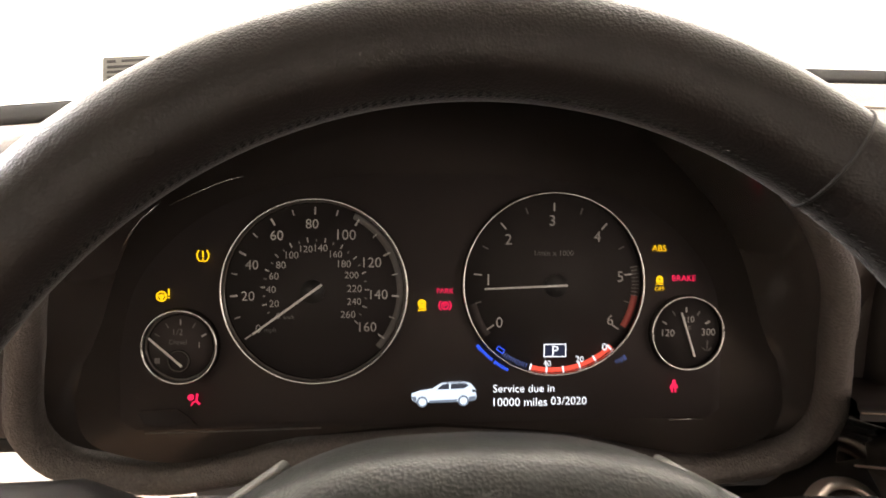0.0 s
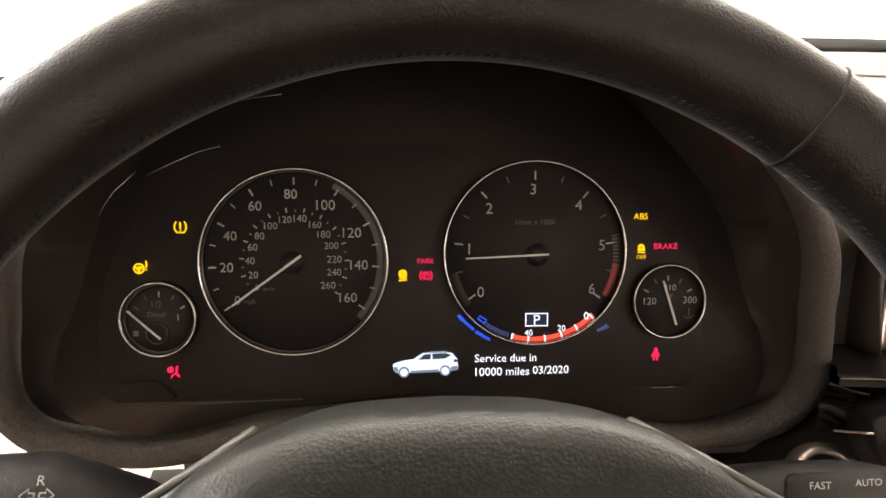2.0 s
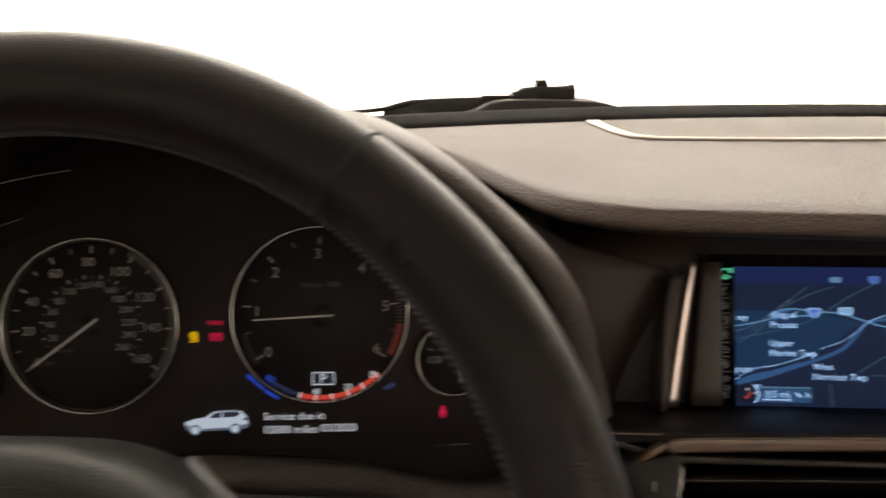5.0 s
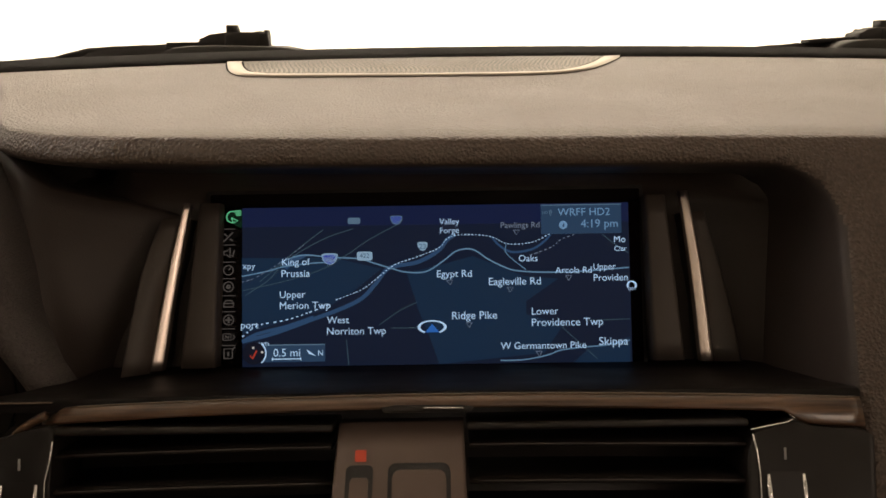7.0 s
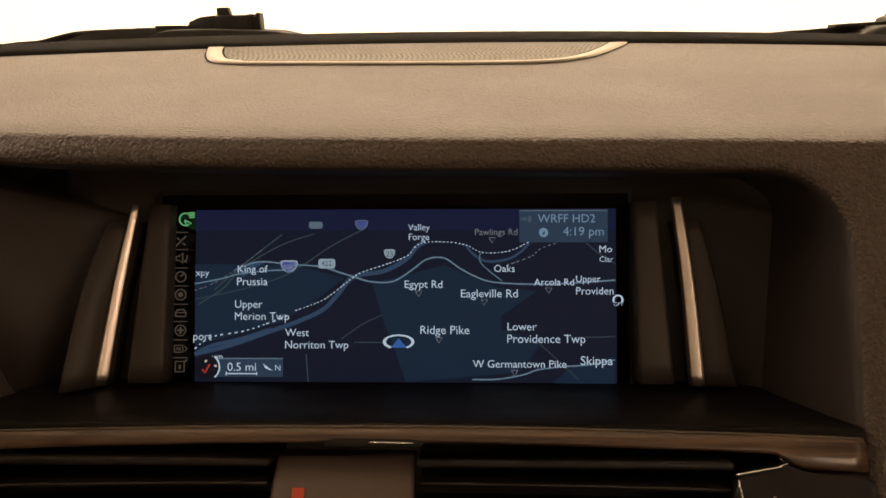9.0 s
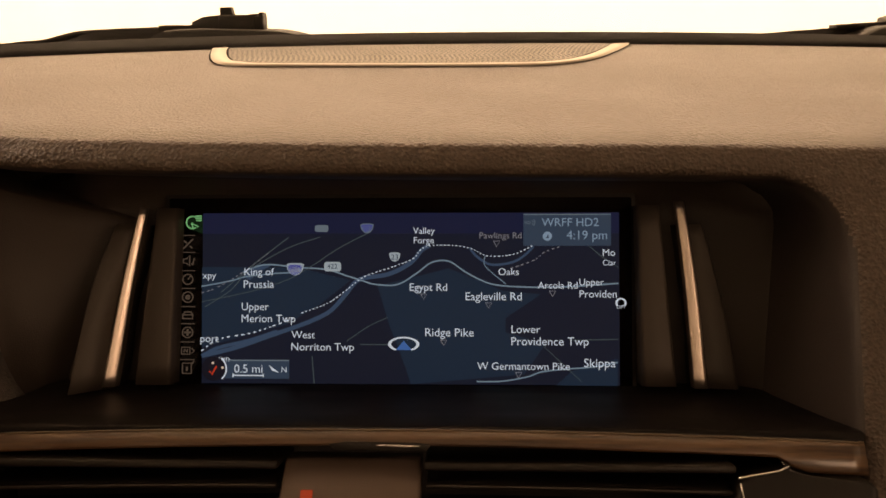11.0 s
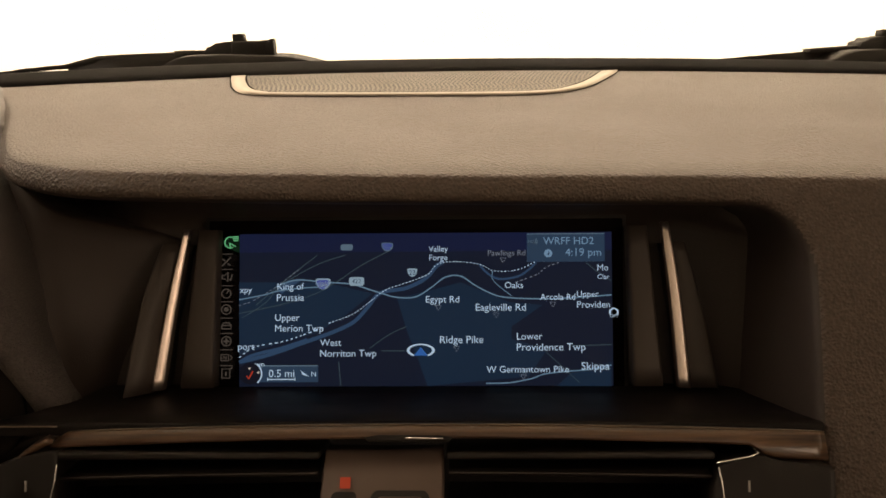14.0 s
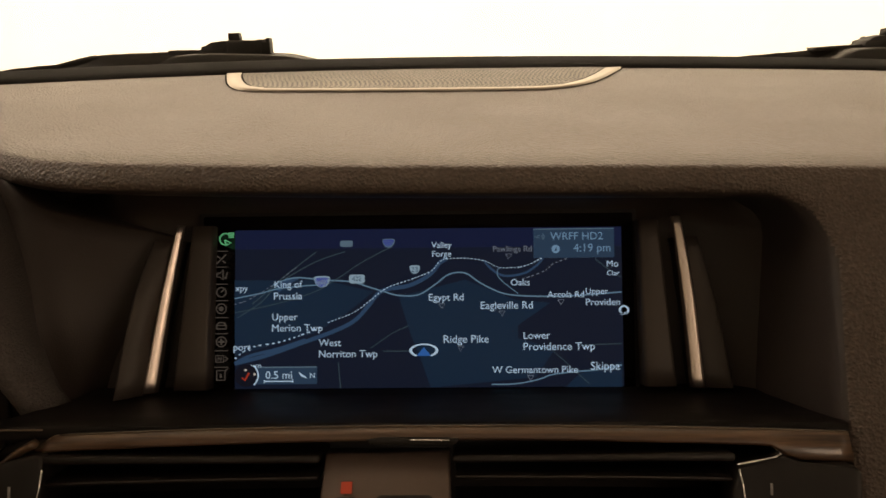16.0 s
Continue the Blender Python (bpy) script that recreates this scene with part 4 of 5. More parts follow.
symbol("parking_brake_lamp", RED, "lit red parking brake lamp", (0.0048, -0.0093), [(circle(1.9, 18), 0.6), (circle(3.2, 10, 0, 0, 130, 230), 0.6), (circle(3.2, 10, 0, 0, -50, 50), 0.6), ([(-0.6, -1.2), (-0.6, 1.1), (0.6, 1.0), (0.7, 0.2), (-0.4, 0.0)], 0.5)])
symbol("stability_off_lamp", AMBER, "lit amber stability off lamp", (0.1210, 0.0040), [(circle(1.2, 12, 0, 0.9), 1.3), ([(-1.9, -0.4), (1.9, -0.4)], 1.3), ([(-1.9, -1.9), (-0.4, -1.6), (0.6, -2.1), (1.9, -1.7)], 0.6)])
symbol("belt_lamp", RED, "lit red seat belt lamp", (0.1301, -0.0536), [(circle(0.6, 8, 0, 2.7), 1.0), ([(0, 1.8), (-0.2, -0.6)], 2.2), ([(-0.9, -0.6), (-1.0, -3.2)], 0.9), ([(0.7, -0.6), (0.9, -3.2)], 0.9), ([(-1.4, 0.8), (-2.1, -1.2)], 0.7), ([(1.3, 1.0), (2.0, -1.0)], 0.7)])
lettering("service_text", "Service due in", (0.0309, -0.0536)[0], (0.0641, -0.0543)[0], (0.0473, -0.0539)[1], WHITE, cluster, -0.0007)
lettering("service_text", "10000 miles", (0.0312, -0.0610)[0], (0.0602, -0.0615)[0], (0.0458, -0.0612)[1], WHITE, cluster, -0.0007)
lettering("service_text", "03/2020", (0.0623, -0.0607)[0], (0.0818, -0.0610)[0], (0.0719, -0.0608)[1], WHITE, cluster, -0.0007)
car_x, car_z = (0.0047, -0.0571)
k = 0.0174


def car_piece(name, pts, front, rear, mat, parent):
    return part(name, slab([(car_x + x * k, car_z + z * k) for x, z in pts], front, rear), mat, parent, smooth=False)


carpic = car_piece("car_picture", [(-0.97, -0.16), (-1.0, -0.05), (-0.99, 0.05), (-0.73, 0.14), (-0.37, 0.19), (-0.09, 0.37), (0.15, 0.40), (0.59, 0.41), (0.77, 0.37), (0.84, 0.32), (0.95, 0.19),
                                   (0.995, -0.05), (0.98, -0.14), (0.37, -0.20), (-0.45, -0.22), (-0.89, -0.22)], -0.0005, 0.0, CAR_PIX, cluster)
tagged(carpic, "small lit picture of a pale estate car")
car_piece("window_shape", [(-0.23, 0.175), (-0.05, 0.33), (0.15, 0.35), (0.14, 0.185)], -0.0009, -0.0005, CAR_TYRE, carpic)
car_piece("window_shape", [(0.20, 0.35), (0.62, 0.365), (0.77, 0.30), (0.59, 0.20), (0.20, 0.185)], -0.0009, -0.0005, CAR_TYRE, carpic)
car_piece("sill_shape", [(-0.46, -0.165), (0.40, -0.135), (0.40, -0.215), (-0.46, -0.235)], -0.0008, -0.0005, CAR_DIM, carpic)
car_piece("bumper_shape", [(0.76, -0.06), (0.985, -0.03), (0.97, -0.16), (0.76, -0.20)], -0.0008, -0.0005, CAR_DIM, carpic)
car_piece("bumper_shape", [(-0.99, -0.04), (-0.86, -0.04), (-0.84, -0.22), (-0.96, -0.17)], -0.0008, -0.0005, CAR_DIM, carpic)
car_piece("lamp_shape", [(0.86, 0.17), (0.94, 0.17), (0.965, 0.09), (0.86, 0.08)], -0.0008, -0.0005, CAR_TYRE, carpic)
car_piece("roof_shade", [(-0.06, 0.375), (0.15, 0.40), (0.59, 0.412), (0.76, 0.372), (0.60, 0.385), (0.15, 0.372)], -0.0008, -0.0005, CAR_DIM, carpic)
for x, z in ((-0.67, -0.20), (0.59, -0.175)):
    part("wheel_shape", disc(car_x + x * k, car_z + z * k, 0.165 * k, -0.0010, -0.0005, 24), CAR_DIM, carpic)
    part("rim_shape", disc(car_x + x * k, car_z + z * k, 0.115 * k, -0.0013, -0.0010, 20), CAR_PIX, carpic)

# ---- infotainment display ----
display = thing("infotainment_display", SCREEN, "wide dash display showing a dark night map", "display")
part("bezel", slab(rect(-0.1105, -0.0505, 0.1115, 0.0500, 0.002), -0.0005, 0.010, 0.0008), SOFT_BLACK, display, "black bezel")
part("glass", slab(rect(-0.1085, -0.0475, 0.1095, 0.0470, 0.001), -0.0010, 0.001), GLASS_BLACK, display, "black display glass")
MX0, MZ0 = (-0.0922, -0.0403)
MX1, MZ1 = (0.1036, 0.0399)
screen = part("screen", slab(rect(MX0, MZ0, MX1, MZ1), -0.0014, -0.0010), LAND, display, "lit dark map", smooth=False)
HZ = (-0.0098, 0.0302)[1]
part("map_sky", slab(rect(MX0, HZ, MX1, MZ1), -0.0016, -0.0014), SKY, screen, "dark blue sky band", smooth=False)


def patch(pts, mat, y=-0.00155, name="township"):
    part(name, slab(pts, y, -0.0014), mat, screen, smooth=False)


patch([(-0.0924, 0.0145), (-0.0728, 0.0144), (-0.0473, 0.0143), (-0.0219, 0.0082), (-0.0368, -0.0036), (-0.0518, -0.0125), (-0.0922, -0.0236)], LAND_BLUE)
patch([(-0.0090, 0.0057), (0.0110, 0.0104), (0.0244, 0.0139), (0.0496, 0.0034), (0.0673, 0.0018), (0.0509, -0.0094), (0.0509, -0.0159), (0.0694, -0.0213), (0.0596, -0.0354), (0.0068, -0.0402), (0.0024, -0.0275), (-0.0034, -0.0127)], LAND_BLUE)
patch([(0.0817, -0.0337), (0.1027, -0.0279), (0.1025, -0.0405), (0.0743, -0.0404)], LAND_BLUE)


def road(name, pts, w, mat, y=-0.0019, dashed=None):
    curve = spline(pts, 5)
    if dashed:
        part(name, dashes(curve, w, dashed[0], dashed[1], y), mat, screen, smooth=False)
    else:
        part(name, stroke([(p.x, p.y) for p in curve], w, y, -0.0014), mat, screen, smooth=False)


road("river", [(-0.0922, -0.0275), (-0.0757, -0.0234), (-0.0578, -0.0172), (-0.0428, -0.0119), (-0.0318, -0.0066), (-0.0249, 0.0005), (-0.0177, 0.0085), (-0.0039, 0.0111), (0.0065, 0.0164), (0.0116, 0.0223), (0.0155, 0.0247)], 0.0020, WATER, -0.0017)
road("river", [(0.0343, 0.0234), (0.0378, 0.0192), (0.0443, 0.0156), (0.0541, 0.0167), (0.0601, 0.0202), (0.0640, 0.0241)], 0.0011, WATER, -0.0017)
road("river", [(-0.0922, -0.0275), (-0.0847, -0.0237), (-0.0698, -0.0201), (-0.0563, -0.0157)], 0.0016, WATER, -0.0017)
road("motorway", [(-0.0924, 0.0053), (-0.0788, 0.0079), (-0.0713, 0.0099), (-0.0578, 0.0114), (-0.0458, 0.0119)], 0.0006, ROAD)
road("motorway", [(-0.0728, 0.0120), (-0.0662, 0.0147), (-0.0593, 0.0156), (-0.0473, 0.0143), (-0.0332, 0.0133), (-0.0234, 0.0103), (-0.0165, 0.0082), (-0.0099, 0.0063), (0.0005, 0.0063), (0.0095, 0.0116), (0.0164, 0.0166), (0.0244, 0.0172), (0.0318, 0.0124),
                  (0.0392, 0.0085), (0.0466, 0.0061), (0.0614, 0.0051), (0.0792, 0.0053), (0.1031, 0.0069)], 0.0007, ROAD)
road("motorway", [(0.0374, -0.0388), (0.0492, -0.0386), (0.0610, -0.0365), (0.0675, -0.0342), (0.0788, -0.0328), (0.0905, -0.0319), (0.1026, -0.0296)], 0.0006, ROAD)
road("lane", [(-0.0923, -0.0019), (-0.0698, 0.0028), (-0.0518, 0.0084), (-0.0398, 0.0151), (-0.0278, 0.0231), (-0.0122, 0.0311)], 0.0004, ROAD_DIM)
road("lane", [(-0.0908, -0.0043), (-0.0788, 0.0034), (-0.0698, 0.0129), (-0.0518, 0.0233), (-0.0362, 0.0286)], 0.0004, ROAD_DIM)
road("lane", [(-0.0833, 0.0025), (-0.0728, 0.0114), (-0.0638, 0.0189), (-0.0512, 0.0284)], 0.0004, ROAD_DIM)
road("lane", [(0.0414, 0.0197), (0.0416, 0.0147), (0.0511, 0.0066)], 0.0004, ROAD)
road("lane", [(0.0685, -0.0224), (0.0759, -0.0292), (0.0861, -0.0387)], 0.0004, ROAD_DIM)
road("lane", [(-0.0234, -0.0203), (-0.0130, -0.0132), (-0.0040, -0.0091)], 0.0004, ROAD_DIM)
road("lane", [(-0.0172, -0.0218), (-0.0038, -0.0219)], 0.0004, ROAD_DIM)
road("lane", [(0.0804, -0.0195), (0.0907, -0.0193), (0.1028, -0.0190)], 0.0004, ROAD_DIM)
road("lane", [(-0.0398, -0.0274), (-0.0387, -0.0401)], 0.0004, ROAD_DIM)
road("lane", [(0.0901, 0.0239), (0.0956, 0.0194), (0.1032, 0.0143)], 0.0004, ROAD_DIM)
patch([(-0.0722, 0.0108), (-0.0662, 0.0153), (-0.0578, 0.0161), (-0.0638, 0.0129), (-0.0698, 0.0084)], WATER, -0.0018, "junction")
road("railway", [(-0.0922, -0.0251), (-0.0842, -0.0195), (-0.0698, -0.0169), (-0.0578, -0.0131), (-0.0482, -0.0095)], 0.0006, TEXT, dashed=(0.0016, 0.0016))
road("railway", [(-0.0449, -0.0072), (-0.0323, -0.0025), (-0.0243, 0.0031), (-0.0153, 0.0099), (-0.0039, 0.0138), (0.0074, 0.0182), (0.0110, 0.0223), (0.0155, 0.0244), (0.0260, 0.0246), (0.0349, 0.0231), (0.0423, 0.0197), (0.0542, 0.0203), (0.0634, 0.0244)], 0.0005, TEXT, dashed=(0.0010, 0.0010))
road("railway", [(0.0532, 0.0137), (0.0645, 0.0178), (0.0690, 0.0214), (0.0770, 0.0243)], 0.0005, TEXT_DIM, dashed=(0.0014, 0.0014))
road("railway", [(-0.0923, 0.0023), (-0.0848, 0.0049), (-0.0728, 0.0120), (-0.0608, 0.0209)], 0.0004, TEXT_DIM, dashed=(0.0014, 0.0014))

for words, a, b, mat in (("King of", (-0.0719, 0.0117), (-0.0578, 0.0117), TEXT), ("Prussia", (-0.0722, 0.0064), (-0.0578, 0.0063), TEXT), ("Upper", (-0.0731, -0.0047), (-0.0602, -0.0047), TEXT), ("Merion Twp", (-0.0731, -0.0103), (-0.0476, -0.0104), TEXT),
                         ("West", (-0.0494, -0.0173), (-0.0383, -0.0173), TEXT), ("Norriton Twp", (-0.0494, -0.0235), (-0.0199, -0.0236), TEXT), ("port", (-0.0926, -0.0201), (-0.0839, -0.0201), TEXT), ("xpy", (-0.0918, 0.0095), (-0.0854, 0.0094), TEXT),
                         ("Ridge Pike", (0.0135, -0.0166), (0.0361, -0.0167), TEXT), ("Lower", (0.0536, -0.0144), (0.0669, -0.0145), TEXT), ("Providence Twp", (0.0535, -0.0206), (0.0892, -0.0207), TEXT),
                         ("W Germantown Pike", (0.0377, -0.0315), (0.0805, -0.0316), TEXT), ("Skippa", (0.0870, -0.0305), (0.1015, -0.0305), TEXT), ("Egypt Rd", (0.0062, 0.0045), (0.0237, 0.0044), TEXT),
                         ("Eagleville Rd", (0.0323, 0.0002), (0.0584, 0.0001), TEXT), ("Arcola Rd", (0.0659, 0.0060), (0.0842, 0.0059), TEXT), ("Upper", (0.0851, 0.0070), (0.0963, 0.0070), TEXT),
                         ("Providen", (0.0851, 0.0020), (0.1022, 0.0019), TEXT), ("Oaks", (0.0476, 0.0123), (0.0571, 0.0122), TEXT), ("Pawlings Rd", (0.0388, 0.0287), (0.0584, 0.0286), TEXT_DIM),
                         ("Valley", (0.0078, 0.0310), (0.0179, 0.0309), TEXT), ("Forge", (0.0081, 0.0265), (0.0176, 0.0264), TEXT), ("Mo", (0.0959, 0.0212), (0.1016, 0.0212), TEXT), ("Clar", (0.0959, 0.0165), (0.1021, 0.0164), TEXT),
                         ("wn", (-0.0838, -0.0290), (-0.0787, -0.0290), TEXT)):
    lettering("place_name", words, a[0], b[0], a[1], mat, screen, -0.0024)
for cx, cz in ((0.0127, 0.0006), (0.0430, -0.0034), (0.0727, 0.0021), (0.0468, 0.0254), (0.0221, -0.0208), (0.0569, -0.0357)):
    part("marker", stroke([(cx - 0.0015, cz + 0.0012), (cx + 0.0015, cz + 0.0012), (cx, cz - 0.0013), (cx - 0.0015, cz + 0.0012)], 0.0003, -0.0021, -0.0014), TEXT_DIM, screen, smooth=False)


def shield(centre, w, h, mat, words, ink):
    x, z = centre
    pts = [(-1, 0.8), (-0.6, 1), (0.6, 1), (1, 0.8), (0.9, -0.1), (0.5, -0.8), (0, -1), (-0.5, -0.8), (-0.9, -0.1)]
    s = part("road_shield", slab([(x + a * w, z + b * h) for a, b in pts], -0.0022, -0.0014), mat, screen, smooth=False)
    if words:
        lettering("shield_number", words, x - w * 0.62, x + w * 0.62, z, ink, screen, -0.0025)
    return s


shield((-0.0479, 0.0134), 0.0040, 0.0029, SHIELD_PALE, "", None)
shield((-0.0479, 0.0131), 0.0035, 0.0024, SHIELD, "276", TEXT_DIM)
part("road_shield", slab(rect((-0.0341, 0.0124)[0], (-0.0341, 0.0124)[1], (-0.0263, 0.0169)[0], (-0.0263, 0.0169)[1], 0.0012), -0.0022, -0.0014), SHIELD_PALE, screen, smooth=False)
lettering("shield_number", "422", (-0.0326, 0.0148)[0], (-0.0278, 0.0148)[0], (-0.0302, 0.0148)[1], PANEL, screen, -0.0025)
shield((-0.0009, 0.0191), 0.0026, 0.0022, SHIELD_PALE, "23", PANEL)
part("road_shield", slab(rect((-0.0386, 0.0310)[0], (-0.0386, 0.0310)[1], (-0.0323, 0.0342)[0], (-0.0323, 0.0342)[1], 0.001), -0.0022, -0.0014), PANEL_EDGE, screen, smooth=False)
shield((-0.0140, 0.0326), 0.0031, 0.0023, PANEL_EDGE, "", None)
shield((-0.0140, 0.0326), 0.0027, 0.0019, SHIELD, "", None)

# map symbols and panels
ex, ez = (0.0034, -0.0216)
pring = part("position_ring", arc_band(ex, ez, 0.0059, 0.0073, -148, 148, -0.0024, -0.0014, 48), TEXT, screen)
for v in pring.data.vertices:
    v.co.z = ez + (v.co.z - ez) * 0.47
part("position_arrow", slab([(ex - 0.0036, ez - 0.0026), (ex + 0.0036, ez - 0.0026), (ex, ez + 0.0016)], -0.0026, -0.0014), ARROW, screen, smooth=False)
x0, z0 = (0.0593, 0.0244)
x1, z1 = (0.0997, 0.0387)
part("info_panel", slab(rect(x0, z0, x1, z1), -0.0027, -0.0014), PANEL, screen, "translucent blue-grey panel", smooth=False)
part("panel_edge", slab(rect(x0, z1, x1, z1 + 0.0005), -0.0027, -0.0014), PANEL_EDGE, screen, smooth=False)
lettering("station", "WRFF HD2", (0.0677, 0.0354)[0], (0.0940, 0.0352)[0], (0.0810, 0.0353)[1], TEXT_BLUE, screen, -0.0030)
lettering("clock", "4:19 pm", (0.0792, 0.0284)[0], (0.0978, 0.0283)[0], (0.0883, 0.0287)[1], TEXT_BLUE, screen, -0.0030)
lettering("radio_symbol", "HD", (0.0599, 0.0351)[0], (0.0626, 0.0351)[0], (0.0611, 0.0351)[1], PANEL_EDGE, screen, -0.0030)
hx, hz = (0.0626, 0.0351)
for r in (0.0010, 0.0018):
    part("radio_wave", arc_band(hx, hz, r, r + 0.0003, 40, 140, -0.0030, -0.0027, 10), PANEL_EDGE, screen)
part("source_dot", disc((0.0703, 0.0288)[0], (0.0703, 0.0288)[1], 0.0021, -0.0030, -0.0027, 24), TEXT_BLUE, screen)
part("source_mark", slab([((0.0703, 0.0288)[0] - 0.0007, (0.0703, 0.0288)[1] - 0.0009), ((0.0703, 0.0288)[0] + 0.0006, (0.0703, 0.0288)[1] - 0.0009), ((0.0703, 0.0288)[0] + 0.0004, (0.0703, 0.0288)[1] + 0.0011)], -0.0032, -0.0030), PANEL, screen, smooth=False)
x0, z0 = (-0.0841, -0.0379)
x1, z1 = (-0.0506, -0.0297)
part("scale_panel", slab(rect(x0, z0, x1, z1), -0.0024, -0.0014), PANEL, screen, "translucent blue-grey panel", smooth=False)
part("panel_edge", slab(rect(x0, z1, x1, z1 + 0.0005), -0.0024, -0.0014), PANEL_EDGE, screen, smooth=False)
lettering("scale_text", "0.5 mi", (-0.0763, -0.0332)[0], (-0.0629, -0.0332)[0], (-0.0697, -0.0332)[1], TEXT, screen, -0.0027)
sx, sz = (-0.0769, -0.0364)
part("scale_bar", stroke([(sx, sz), ((-0.0626, -0.0365)[0], sz)], 0.0005, -0.0027, -0.0024), TEXT, screen, smooth=False)
for x in (sx, (-0.0626, -0.0365)[0]):
    part("scale_end", stroke([(x, sz - 0.0008), (x, sz + 0.0009)], 0.0004, -0.0027, -0.0024), TEXT, screen, smooth=False)
ax, az = (-0.0575, -0.0332)
part("north_arrow", slab([(ax - 0.0022, az + 0.0015), (ax + 0.0024, az - 0.0018), (ax - 0.0010, az - 0.0008)], -0.0027, -0.0024), TEXT, screen, smooth=False)
lettering("north_letter", "N", (-0.0539, -0.0335)[0], (-0.0515, -0.0336)[0], (-0.0527, -0.0336)[1], TEXT, screen, -0.0027)
cx, cz = (-0.0862, -0.0334)
part("controller_disc", disc(cx, cz, 0.0056, -0.0028, -0.0014, 32), NAVY, screen, "dark round controller symbol")
part("controller_arc", arc_band(cx, cz, 0.0058, 0.0064, 40, 140, -0.0028, -0.0014, 16), TEXT, screen)
part("controller_mark", stroke([(cx - 0.0018, cz - 0.0010), (cx - 0.0006, cz - 0.0026), (cx + 0.0016, cz + 0.0014)], 0.0008, -0.0031, -0.0028), RED_PIX, screen, smooth=False)
part("controller_dot", disc(cx - 0.0002, cz + 0.0028, 0.0006, -0.0031, -0.0028, 12), WHITE, screen)
part("controller_dot", disc(cx + 0.0044, cz + 0.0006, 0.0006, -0.0031, -0.0028, 12), WHITE, screen)
ox, oz = (0.1042, -0.0022)
part("option_ring", arc_band(ox, oz, 0.0017, 0.0024, -120, 120, -0.0027, -0.0014, 24), TEXT, screen)
lettering("option_text", "OPT", ox - 0.0021, ox + 0.0021, oz - 0.0018, TEXT, screen, -0.0029)


# column of menu symbols
def menu_symbol(px, pz, pieces, mat):
    for kind, args, w in pieces:
        if kind == "line":
            part("menu_symbol", stroke([(px + x * 0.001, pz + z * 0.001) for x, z in args], w * 0.001, -0.0015, -0.0010), mat, display, smooth=False)
        else:
            part("menu_symbol", stroke([(px + x * 0.001, pz + z * 0.001) for x, z in circle(args, 16)], w * 0.001, -0.0015, -0.0010), mat, display, smooth=False)


MENU = [(-0.0994, 0.0254), (-0.0993, 0.0173), (-0.0993, 0.0086), (-0.0993, 0.0002), (-0.0992, -0.0084), (-0.0992, -0.0165), (-0.0992, -0.0251), (-0.0991, -0.0334)]
ICONS = [[("line", [(-2.4, -2.4), (2.4, 2.4)], 0.6), ("line", [(-2.0, 1.6), (-0.6, 0.4)], 0.6), ("line", [(0.8, -1.0), (2.2, -2.0)], 0.6)],
         [("line", [(-2.2, 1.0), (-0.8, 1.0), (0.8, 2.6), (0.8, -2.4), (-0.8, -1.0), (-2.2, -1.0), (-2.2, 1.0)], 0.5), ("line", [(1.6, -1.0), (2.2, -2.0), (3.0, 1.4)], 0.5)],
         [("ring", 2.4, 0.5), ("line", [(0.0, 0.0), (1.5, 1.8)], 0.5)],
         [("ring", 2.5, 0.5), ("ring", 0.7, 1.0)],
         [("line", [(-2.4, -1.6), (-2.4, 0.2), (-1.4, 1.6), (1.4, 1.6), (2.4, 0.2), (2.4, -1.6), (-2.4, -1.6)], 0.6), ("line", [(-2.0, 0.2), (2.0, 0.2)], 0.5)],
         [("ring", 2.5, 0.5), ("line", [(-1.6, 0), (1.6, 0)], 0.9), ("line", [(0, -1.6), (0, 1.6)], 0.9)],
         [("line", [(-2.8, -1.6), (-2.8, 1.6), (1.2, 1.6), (1.2, -1.6), (-2.8, -1.6)], 0.5), ("line", [(-1.6, -0.8), (-1.6, 0.8), (0.0, -0.8), (0.0, 0.8)], 0.5), ("line", [(2.0, 1.2), (3.2, 0.0), (2.0, -1.2)], 0.5)],
         [("line", [(-2.4, -2.4), (-2.4, 2.4), (1.8, 2.4), (1.8, -2.4), (-2.4, -2.4)], 0.5), ("line", [(-0.3, -1.2), (-0.3, 0.8)], 0.8), ("line", [(2.0, 2.2), (3.2, 3.4)], 0.6)]]
for (mx, mz), pieces in zip(MENU, ICONS):
    menu_symbol(mx, mz, pieces, GREY_ICON)
    part("menu_divider", stroke([(mx - 0.0036, mz + 0.0041), (mx + 0.0034, mz + 0.0041)], 0.0004, -0.0015, -0.0010), GREY_ICON, display, smooth=False)
gx, gz = (-0.0973, 0.0356)
menu_symbol(gx, gz, [("line", circle(2.9, 18, 0, 0, 60, 300), 0.6), ("line", [(-0.4, -0.4), (2.8, -2.0), (0.4, -3.0), (-0.4, -0.4)], 0.6),
                     ("line", [(1.4, 3.0), (4.4, 3.0)], 0.7), ("line", [(1.4, 2.0), (4.4, 2.0)], 0.7), ("line", [(1.8, 1.0), (4.4, 1.0)], 0.7)], GREEN)


# uprights beside the display: a faceted metal bar between a soft inner pad and an outer flank
def upright(name, bar, pad, flank, ridge_at, fall):
    """bar: (x, z, width) from top to foot; pad: inner and outer x at the top and foot; flank: outer edge (x, z, depth) from top to foot."""
    u = thing(name, SCREEN, "faceted metal bar between soft brown pads beside the display", "trim bar", "bars beside the display")
    line = spline([(x, z, w) for x, z, w in bar], 6)
    rows = []
    for i, p in enumerate(line):
        h, t = p.z / 2, i / (len(line) - 1)
        y = -0.0110 - 0.0050 * t
